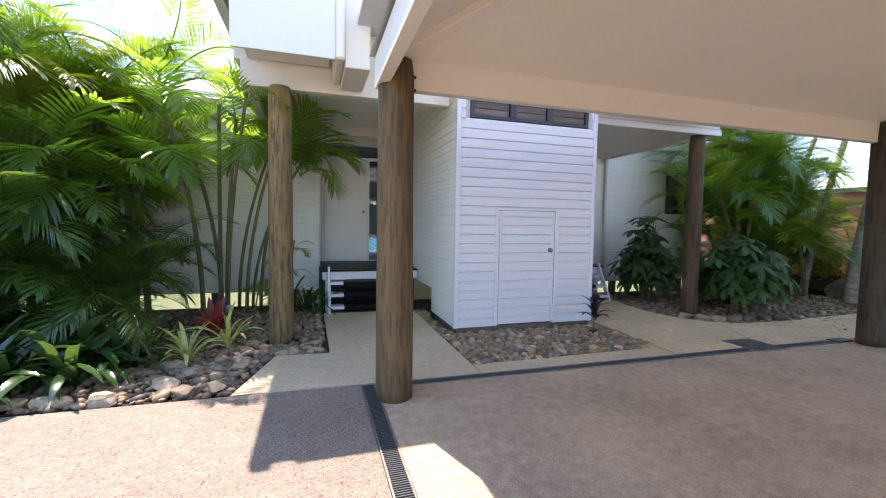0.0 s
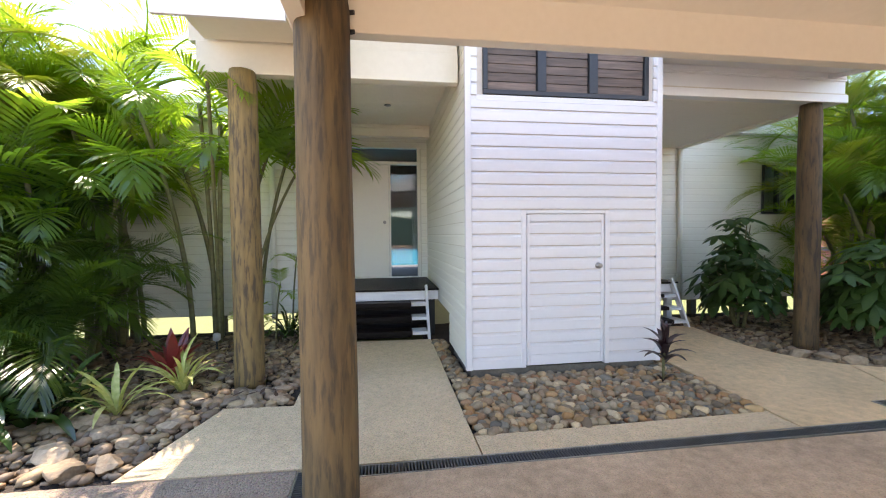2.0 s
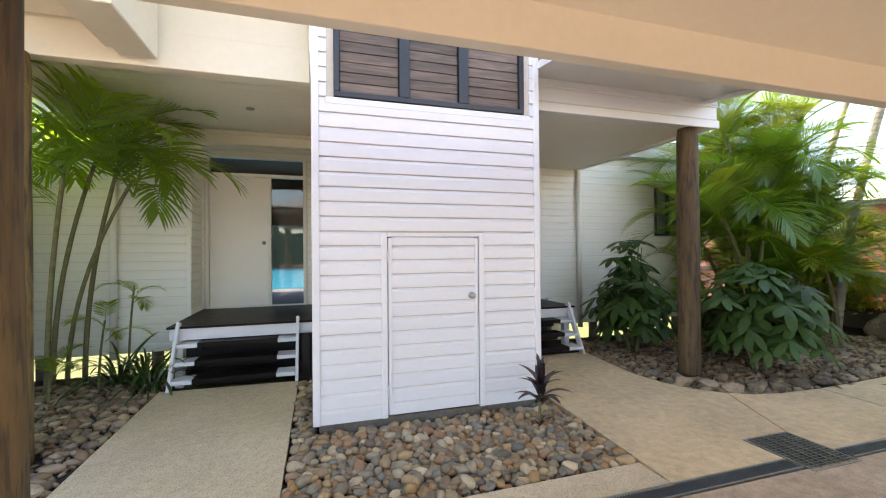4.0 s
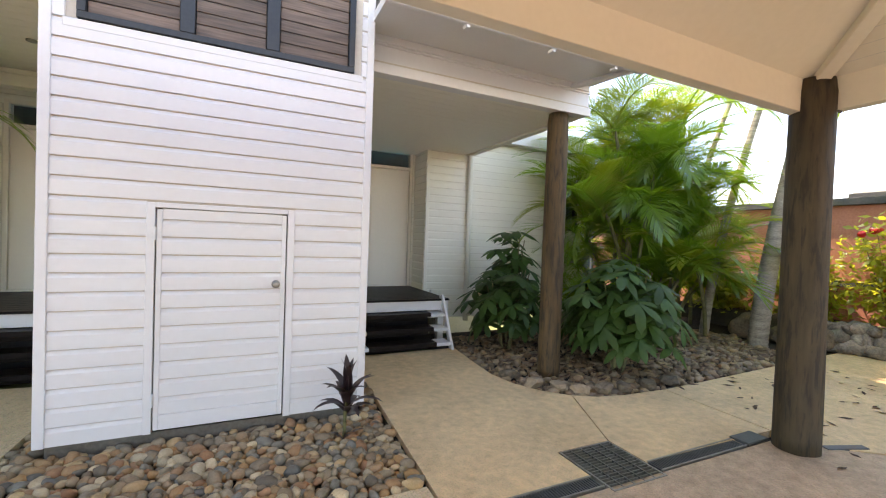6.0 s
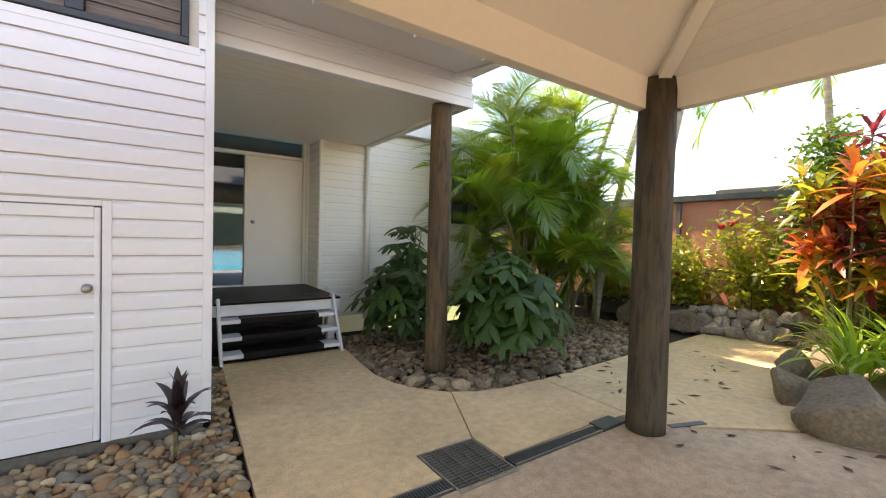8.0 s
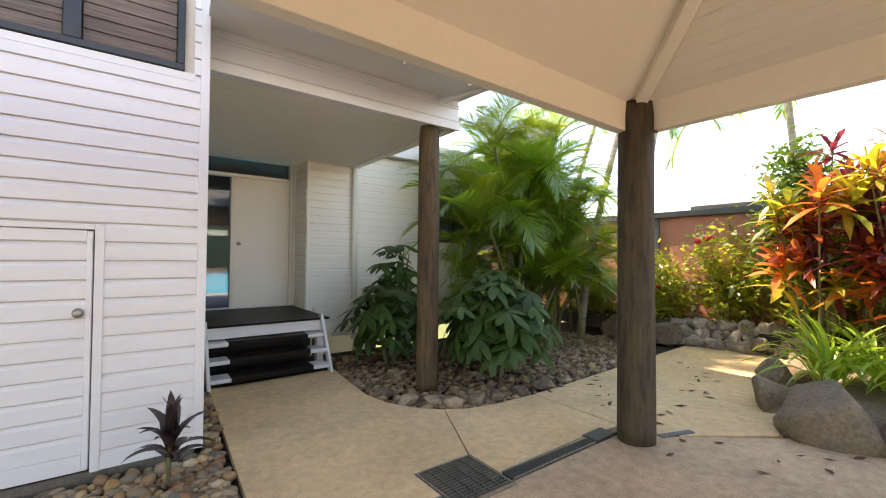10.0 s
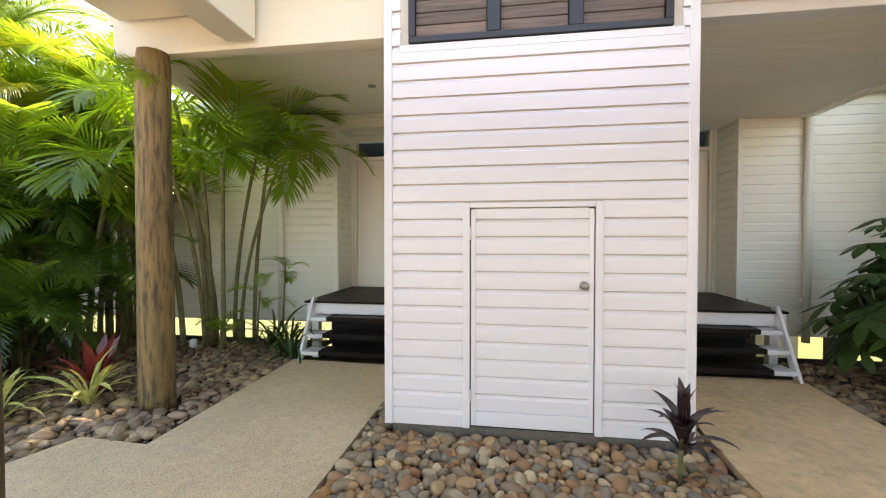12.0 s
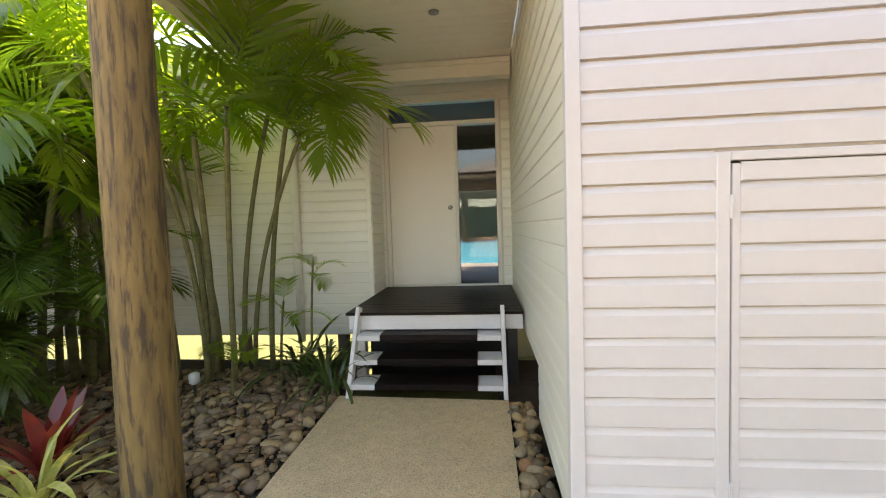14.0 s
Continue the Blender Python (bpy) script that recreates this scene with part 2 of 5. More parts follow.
M_POOL = mat("pool_water", (0.03, 0.30, 0.42), (0.02, 0.25, 0.37), 0.1, 1.5, 8, 0.1)
M_PAVE = mat("pool_paving", (0.5, 0.47, 0.42), (0.4, 0.38, 0.34), 0.8, 2, 20, 0.1)
M_BEDSOIL = mat("gravelly_soil", (0.26, 0.20, 0.14), (0.12, 0.09, 0.065), 0.9, 5, 50, 0.6, dist=0.03)
M_DRY = mat("dry_leaf", (0.12, 0.06, 0.03), (0.06, 0.03, 0.02), 0.8, 20, 60, 0.2, rand=0.4)

M_GLASS = bpy.data.materials.new("window_glass")
M_GLASS.use_nodes = True
_b = M_GLASS.node_tree.nodes["Principled BSDF"]
_b.inputs["Transmission Weight"].default_value, _b.inputs["Roughness"].default_value, _b.inputs["IOR"].default_value = 1.0, 0.0, 1.45
_b.inputs["Base Color"].default_value = (0.75, 0.8, 0.82, 1)


# ---- building helpers ----
def box(bm, x0, x1, y0, y1, z0, z1):
    v = [bm.verts.new((x, y, z)) for z in (z0, z1) for y in (y0, y1) for x in (x0, x1)]
    for f in ((0, 2, 3, 1), (4, 5, 7, 6), (0, 1, 5, 4), (2, 6, 7, 3), (0, 4, 6, 2), (1, 3, 7, 5)):
        bm.faces.new([v[i] for i in f])
    return v


def bevelled(bm, width=0.006, segments=1):
    bmesh.ops.bevel(bm, geom=list(bm.edges), offset=width, segments=segments, affect="EDGES", profile=0.7)
    return bm


def part(name, bm, material, parent=None, label="", smooth=False):
    """Links a bmesh as one mesh object, under a thing or part where one is given."""
    me = bpy.data.meshes.new(name)
    bmesh.ops.recalc_face_normals(bm, faces=bm.faces) if len(bm.faces) < 4000 else None
    bm.to_mesh(me)
    bm.free()
    me.materials.append(material)
    if smooth:
        me.shade_smooth()
    ob = new(name, me)
    if parent:
        ob.parent = parent
    if label:
        ob["label"] = label
    return ob


def piece(name, me, parent, m):
    """One more object on a shared mesh."""
    ob = new(name, me)
    ob.parent = parent
    ob.matrix_basis = m
    return ob


def boxes(name, spans, material, parent=None, label="", bevel=0.004):
    bm = bmesh.new()
    for s in spans:
        box(bm, *s)
    if bevel:
        bevelled(bm, bevel)
    return part(name, bm, material, parent, label)


def structure(ob, label, category):
    return tagged(ob, label, category, kind="structure")


def thing(name, label, category, group="", at=(0, 0, 0), rz=0.0):
    ob = new(name)
    ob.empty_display_size = 0.1
    ob.matrix_basis = pose(*at, 0, 0, rz)
    return tagged(ob, label, category, group)


def mesh_of(name, bm, material, smooth=False):
    me = bpy.data.meshes.new(name)
    bm.to_mesh(me)
    bm.free()
    me.materials.append(material)
    if smooth:
        me.shade_smooth()
    return me


def tube(bm, pts, radii, seg=10, cap=True):
    """A tube along points."""
    rings = []
    for i, p in enumerate(pts):
        a, b = Vector(pts[max(i - 1, 0)]), Vector(pts[min(i + 1, len(pts) - 1)])
        q = (b - a).normalized().to_track_quat("Z", "Y")
        rings.append([bm.verts.new(Vector(p) + q @ Vector((radii[i] * math.cos(k * math.tau / seg), radii[i] * math.sin(k * math.tau / seg), 0))) for k in range(seg)])
    for r0, r1 in zip(rings, rings[1:]):
        for k in range(seg):
            bm.faces.new((r0[k], r0[(k + 1) % seg], r1[(k + 1) % seg], r1[k]))
    if cap:
        bm.faces.new(rings[0][::-1])
        bm.faces.new(rings[-1])


PITCH, PROUD = 0.1217, 0.019
_boards = {}


def board_mesh(length, material):
    """One chamfered weatherboard along x, its face towards -y."""
    key = (round(length, 3), material.name)
    if key not in _boards:
        bm = bmesh.new()
        prof = [(0, 0.003), (-PROUD, 0.003), (-PROUD, PITCH * 0.74), (-0.005, PITCH * 0.958), (0, PITCH * 0.958)]
        a = [bm.verts.new((0, y, z)) for y, z in prof]
        b = [bm.verts.new((length, y, z)) for y, z in prof]
        for i in range(len(prof)):
            j = (i + 1) % len(prof)
            bm.faces.new((a[i], a[j], b[j], b[i]))
        bm.faces.new(a[::-1])
        bm.faces.new(b)
        bmesh.ops.recalc_face_normals(bm, faces=bm.faces)
        _boards[key] = mesh_of("weatherboard", bm, material)
    return _boards[key]


def clad(parent, place, length, z0, z1, holes, material, depth=1.0):
    """Weatherboards over a wall face, parted at the holes (u0, u1, z0, z1)."""
    rows = int(round((z1 - z0) / PITCH))
    for r in range(rows):
        z = z0 + r * PITCH
        spans = [(0.0, length)]
        for u0, u1, h0, h1 in holes:
            if h0 < z + PITCH * 0.5 < h1:
                cut = []
                for a, b in spans:
                    if u0 > a:
                        cut.append((a, min(b, u0)))
                    if u1 < b:
                        cut.append((max(a, u1), b))
                spans = [s for s in cut if s[1] - s[0] > 0.01]
        for a, b in spans:
            piece("weatherboard", board_mesh(b - a, material), parent, place @ pose(a, 0, z) @ Matrix.Diagonal((1, depth, 1, 1)))


def wall_mesh(u0, u1, z0, z1, holes, thick):
    """A wall along x with openings right through it, its face at y = 0."""
    us = sorted({u0, u1, *[h[i] for h in holes for i in (0, 1)]})
    zs = sorted({z0, z1, *[h[i] for h in holes for i in (2, 3)]})
    bm = bmesh.new()
    for a, b in zip(us, us[1:]):
        for c, d in zip(zs, zs[1:]):
            if not any(h[0] <= a and b <= h[1] and h[2] <= c and d <= h[3] for h in holes):
                box(bm, a, b, 0, thick, c, d)
    return bm


def slab(name, outline, z0, z1, material, label):
    """A flat slab over an outline."""
    bm = bmesh.new()
    f = bm.faces.new([bm.verts.new((x, y, z1)) for x, y in outline])
    r = bmesh.ops.extrude_face_region(bm, geom=[f])
    for v in r["geom"]:
        if isinstance(v, bmesh.types.BMVert):
            v.co.z = z0
    return structure(part(name, bm, material), label, "pavement")


# ---- ground ----
bm = bmesh.new()
GROUND = ((-900, -0.09), (7.55, -0.09), (8.0, -0.35), (9.2, -1.6), (60, -1.7), (900, -1.7))
gx = (-900, -40, -8, 14, 40, 900)
grid = [[bm.verts.new((x, y, z)) for x in gx] for y, z in GROUND]
for j in range(len(GROUND) - 1):
    for i in range(len(gx) - 1):
        bm.faces.new((grid[j][i], grid[j][i + 1], grid[j + 1][i + 1], grid[j + 1][i]))
ground = structure(part("ground", bm, M_LAWN), "sunlit yellow-green lawn falling away behind the house", "ground")
bm = bmesh.new()
for x0, x1, y0, y1 in ((-9, -0.03, 3.7, 7.9), (1.25, 3.8, 3.9, 7.9), (5.0, 13, 2.2, 7.9)):
    n = 24
    vv = [[bm.verts.new((x0 + (x1 - x0) * i / n, y0 + (y1 - y0) * j / n, -0.05 + 0.02 * noise.noise((i * 1.3, j * 1.3, x0)))) for i in range(n + 1)] for j in range(n + 1)]
    for j in range(n):
        for i in range(n):
            bm.faces.new((vv[j][i], vv[j][i + 1], vv[j + 1][i + 1], vv[j + 1][i]))
structure(part("ground_soil", bm, M_SOIL, None, "", True), "dark mulched garden soil under the stones", "soil")

slab("pavement_driveway", [(-40, -40), (0.18, -40), (0.18, 3.78), (-0.87, 3.805), (-2.2, 3.82), (-4.0, 3.9), (-40, 4.2)], -0.12, 0.0, M_DRIVE, "pebbly exposed-aggregate concrete driveway in half sun")
slab("pavement_carport", [(0.31, -40), (40, -40), (40, -2.5), (12, -2.5), (8.1, 1.9), (7.7, 2.55), (6.62, 3.39), (6.62, 3.62), (0.31, 3.66)], -0.12, 0.0, M_FLOOR, "smooth tan concrete carport floor")
slab("pavement_left_path", [(-0.85, 3.822), (1.31, 3.78), (1.33, 6.74), (-0.07, 6.80), (-0.04, 4.77), (-0.59, 4.80)], -0.12, 0.0, M_PATH, "grey-tan concrete path to the porch steps")
slab("pavement_strip", [(1.322, 3.78), (3.66, 3.76), (3.66, 4.05), (1.322, 4.03)], -0.12, -0.001, M_PATH, "narrow concrete strip beside the drain")
isl = [(5.24, 6.85), (5.17, 6.2), (5.13, 5.72), (5.19, 5.38), (5.32, 5.13), (5.50, 4.93), (5.75, 4.79), (6.05, 4.73), (6.5, 4.71)]
slab("pavement_right_path", [(3.672, 3.77), (4.66, 3.77), (4.66, 4.085), (5.135, 4.085), (5.53, 4.90), *isl[4::-1], (3.83, 6.85)], -0.12, 0.0, M_SLAB, "stained tan concrete path to the second porch")
slab("pavement_corner", [(5.147, 3.76), (6.545, 3.73), (6.58, 4.70), *isl[:4:-1], (5.54, 4.89), (5.147, 4.08)], -0.12, -0.001, M_SLAB, "tan concrete path slab at the garden island")
slab("pavement_side", [(6.557, 3.73), (6.63, 3.4), (7.75, 2.6), (9.3, 3.15), (11.0, 3.6), (11.0, 4.9), (8.4, 4.78), (7.2, 4.72), (6.59, 4.70)], -0.12, 0.001, M_SLAB, "tan concrete side path with fallen leaves")


# ---- drains ----
def channel_drain(name, x0, y0, length, rz, width=0.11):
    d = thing(name, "dark slotted channel drain set in the concrete", "drain", "channel drains", (x0, y0, 0), rz)
    bm = bmesh.new()
    box(bm, 0, length, -width / 2, width / 2, -0.10, -0.06)
    part("channel", bm, M_PIT, d)
    for s in (-1, 1):
        bm = bmesh.new()
        box(bm, 0, length, s * width / 2 - 0.006, s * width / 2 + 0.006, -0.06, 0.003)
        part("edge_strip", bm, M_GRATE, d)
    bm = bmesh.new()
    for i in range(int(length / 0.02)):
        box(bm, i * 0.02, i * 0.02 + 0.009, -width / 2 + 0.007, width / 2 - 0.007, -0.018, -0.001)
    part("slotted_grate", bm, M_DRAIN, d)
    return d


channel_drain("channel_drain", 0.32, 3.715, 4.34, 0)
channel_drain("channel_drain", 5.16, 3.705, 0.92, 0)
channel_drain("channel_drain", 0.245, 3.76, 9.0, -90)
grate = thing("drain_grate", "square galvanised steel drain grate", "drain", "", (4.67, 3.59, 0))
boxes("pit", [(0, 0.46, 0, 0.485, -0.14, -0.10)], M_PIT, grate, "", 0)
boxes("grate_frame", [(0, 0.46, 0, 0.012, -0.1, 0.004), (0, 0.46, 0.473, 0.485, -0.1, 0.004), (0, 0.012, 0.012, 0.473, -0.1, 0.004), (0.448, 0.46, 0.012, 0.473, -0.1, 0.004)], M_GRATE, grate, "", 0)
for i in range(15):
    boxes("bar", [(0.012, 0.448, 0.03 + i * 0.03, 0.036 + i * 0.03, -0.03, 0.0)], M_GRATE, grate, "", 0)
for i in range(4):
    boxes("cross_rod", [(0.09 + i * 0.09, 0.098 + i * 0.09, 0.012, 0.473, -0.012, 0.003)], M_STEEL, grate, "", 0)
strip_d = thing("drain_strip", "short dark drain strip beyond the post", "drain", "", (6.6, 3.40, 0.0), -20)
boxes("plate", [(0, 0.34, -0.03, 0.03, -0.01, 0.008)], M_DRAIN, strip_d, "", 0.003)
cover = thing("drain_cover", "dark plastic drain cover plate beside the post", "drain", "", (6.09, 3.64, 0.0))
boxes("plate", [(0, 0.26, 0, 0.14, -0.01, 0.012)], M_DRAIN, cover, "", 0.005)


# ---- tower ----
TX0, TX1, TY = 1.50, 3.57, 5.21
DOOR_H = (2.10, 2.955, 0.07, 1.60)
WIN = (1.68, 3.41, 2.75, 3.62)
tower = structure(part("wall_tower_front", wall_mesh(TX0 + 0.02, TX1 - 0.02, 0.066, 5.7, [(DOOR_H[0], DOOR_H[1], 0.066, DOOR_H[3]), WIN], 0.1), M_GAP), "white-painted weatherboard wall of the tower", "wall")
tower.location.y = TY
clad(tower, pose(TX0 + 0.06, 0, 0), TX1 - TX0 - 0.12, 0.066, 5.6, [(DOOR_H[0] - TX0 - 0.10, DOOR_H[1] - TX0 - 0.02, 0.0, 1.63), (WIN[0] - TX0 - 0.12, WIN[1] - TX0, WIN[2] - 0.05, WIN[3] + 0.05)], M_WHITE)
for x in (TX0, TX1 - 0.06):
    boxes("corner_trim", [(x, x + 0.06, -0.028, 0.03, 0.065, 5.7)], M_WHITE, tower)
boxes("door_trim", [(DOOR_H[0] - 0.04, DOOR_H[0] + 0.01, -0.026, 0.05, 0.066, 1.635), (DOOR_H[1] - 0.01, DOOR_H[1] + 0.04, -0.026, 0.05, 0.066, 1.635), (DOOR_H[0] + 0.01, DOOR_H[1] - 0.01, -0.026, 0.05, 1.60, 1.635)], M_WHITE, tower)
boxes("window_trim", [(WIN[0] - 0.07, WIN[1] + 0.07, -0.022, 0.0, WIN[2] - 0.06, WIN[2] - 0.004)], M_WHITE, tower)

hatch = structure(part("door_hatch", wall_mesh(DOOR_H[0] + 0.016, DOOR_H[1] - 0.016, 0.085, 1.593, [], 0.04), M_GAP), "low white weatherboard storage door with steel knob, closed", "door")
hatch.location.y = TY + 0.005
clad(hatch, pose(DOOR_H[0] + 0.05, 0, 0), DOOR_H[1] - DOOR_H[0] - 0.10, 0.066 + PITCH, 1.50, [], M_WHITE)
boxes("stile", [(DOOR_H[0] + 0.018, DOOR_H[0] + 0.05, -0.024, 0.0, 0.085, 1.59)], M_WHITE, hatch)
boxes("stile", [(DOOR_H[1] - 0.05, DOOR_H[1] - 0.018, -0.024, 0.0, 0.085, 1.59)], M_WHITE, hatch)
boxes("rail", [(DOOR_H[0] + 0.05, DOOR_H[1] - 0.05, -0.024, 0.0, 1.523, 1.596)], M_WHITE, hatch)
boxes("rail", [(DOOR_H[0] + 0.05, DOOR_H[1] - 0.05, -0.024, 0.0, 0.085, 0.188)], M_WHITE, hatch)
for z in (0.25, 1.38):
    bm = bmesh.new()
    tube(bm, [(DOOR_H[0] + 0.012, -0.03, z), (DOOR_H[0] + 0.012, -0.03, z + 0.09)], [0.009, 0.009], 10)
    part("hinge", bm, M_WHITE, hatch)


def knob(parent, x, y, z, r=0.026):
    bm = bmesh.new()
    pts, rad = [], []
    for d, q in ((0, 1.15), (0.006, 1.15), (0.009, 0.45), (0.03, 0.42), (0.035, 0.85), (0.045, 1.0), (0.055, 0.95), (0.06, 0.6)):
        pts.append((x, y - d, z))
        rad.append(r * q)
    tube(bm, pts, rad, 20)
    return part("knob", bm, M_STEEL, parent, "round brushed steel knob", True)


knob(hatch, 2.872, -0.02, 1.075)

tw = structure(new("window_tower"), "dark-framed tower window filled with weathered timber louvres", "window")
tw.location = (0, TY, 0)
mull = (2.27, 2.81)
for x0, x1, z0, z1 in ((WIN[0], WIN[1], WIN[2], WIN[2] + 0.045), (WIN[0], WIN[1], WIN[3] - 0.045, WIN[3]), (WIN[0], WIN[0] + 0.045, WIN[2] + 0.045, WIN[3] - 0.045), (WIN[1] - 0.045, WIN[1], WIN[2] + 0.045, WIN[3] - 0.045), *[(m - 0.045, m + 0.045, WIN[2] + 0.045, WIN[3] - 0.045) for m in mull]):
    boxes("window_frame", [(x0, x1, -0.035, 0.06, z0, z1)], M_BLACK, tw)
edges = (WIN[0] + 0.045, mull[0] - 0.045, mull[0] + 0.045, mull[1] - 0.045, mull[1] + 0.045, WIN[1] - 0.045)
for a, b in zip(edges[::2], edges[1::2]):
    for k in range(9):
        z = WIN[2] + 0.047 + k * 0.086
        boxes("slat", [(a + 0.003, b - 0.003, 0.0, 0.018, z + 0.002, z + 0.083)], M_SLAT, tw, "", 0.003)

# tower sides: boards, with the foot of the wall stepping up behind
for x, face in ((TX0, -1), (TX1, 1)):
    s = structure(part("wall_tower_side", wall_mesh(0, 3.55, 0.42, 5.7, [], 0.1), M_GAP2), "white weatherboard side wall of the tower", "wall")
    turn = pose(x + (0.02 if face < 0 else -0.02), TY + 3.56 if face < 0 else TY + 0.02, 0, 0, 0, -90 if face < 0 else 90)
    s.matrix_basis = turn
    clad(s, pose(0.0, 0, 0), 3.50, 0.066 + 3 * PITCH, 3.9, [], M_WHITE if face > 0 else M_WALL, 0.4)
    u0 = 3.54 - 1.08 if face < 0 else 0.0
    boxes("skirt", [(u0 + 0.0, u0 + 1.0, 0.0, 0.09, 0.09, 0.42)], M_GAP, s, "", 0)
    for r in range(3):
        piece("weatherboard", board_mesh(1.04, M_WHITE if face > 0 else M_WALL), s, pose(u0 if face < 0 else 0.0, 0, 0.066 + r * PITCH) @ Matrix.Diagonal((1, 0.4, 1, 1)))
structure(boxes("wall_tower_plinth", [(TX0 + 0.05, TX1 - 0.05, TY + 0.012, TY + 1.0, -0.1, 0.064)], M_PLINTH, None, "", 0), "dark concrete plinth under the tower", "plinth")
structure(boxes("roof_tower", [(TX0 - 0.5, TX1 + 0.5, TY - 0.12, 9.0, 5.7, 5.82)], M_ROOF, None, "", 0), "pale flat roof over the tower", "roof")


# ---- house ----
WY, DY = 8.25, 8.78
LX, RX = -0.13, 5.33
WTOP = 3.25


def house_wall(name, x0, x1, y, holes, cladding, z0=0.14, z1=WTOP):
    w = structure(part(name, wall_mesh(x0, x1, z0, z1, holes, 0.12), M_GAP2), "off-white weatherboard house wall raised above the ground", "wall")
    w.location.y = y
    if cladding:
        clad(w, pose(x0, 0, 0), x1 - x0, z0 + 0.01, z1 - 0.02, [(h[0] - x0 - 0.04, h[1] - x0 + 0.04, h[2] - 0.04, h[3] + 0.04) for h in holes], M_WALL, 0.6)
    return w


HW = (7.88, 8.58, 1.74, 2.67)
wl = house_wall("wall_house_left", -7.5, LX, WY, [], True)
wr = house_wall("wall_house_right", RX, 8.8, WY, [HW], True)
boxes("corner_trim", [(LX - 0.05, LX + 0.004, -0.028, 0.0, 0.6, WTOP)], M_WALL, wl)
boxes("corner_trim", [(RX - 0.004, RX + 0.05, -0.028, 0.0, 0.6, WTOP)], M_WALL, wr)
hw = structure(new("window_house"), "small dark-framed sliding window in the house wall", "window")
hw.location = (0, WY, 0)
for s in ((HW[0], HW[1], -0.03, 0.08, HW[2], HW[2] + 0.04), (HW[0], HW[1], -0.03, 0.08, HW[3] - 0.04, HW[3]), (HW[0], HW[0] + 0.04, -0.03, 0.08, HW[2] + 0.04, HW[3] - 0.04), (HW[1] - 0.04, HW[1], -0.03, 0.08, HW[2] + 0.04, HW[3] - 0.04), (8.21, 8.25, -0.02, 0.07, HW[2] + 0.04, HW[3] - 0.04)):
    boxes("window_frame", [s], M_BLACK, hw)
boxes("pane", [(HW[0] + 0.04, HW[1] - 0.04, 0.03, 0.036, HW[2] + 0.04, HW[3] - 0.04)], M_GLASS, hw, "", 0)

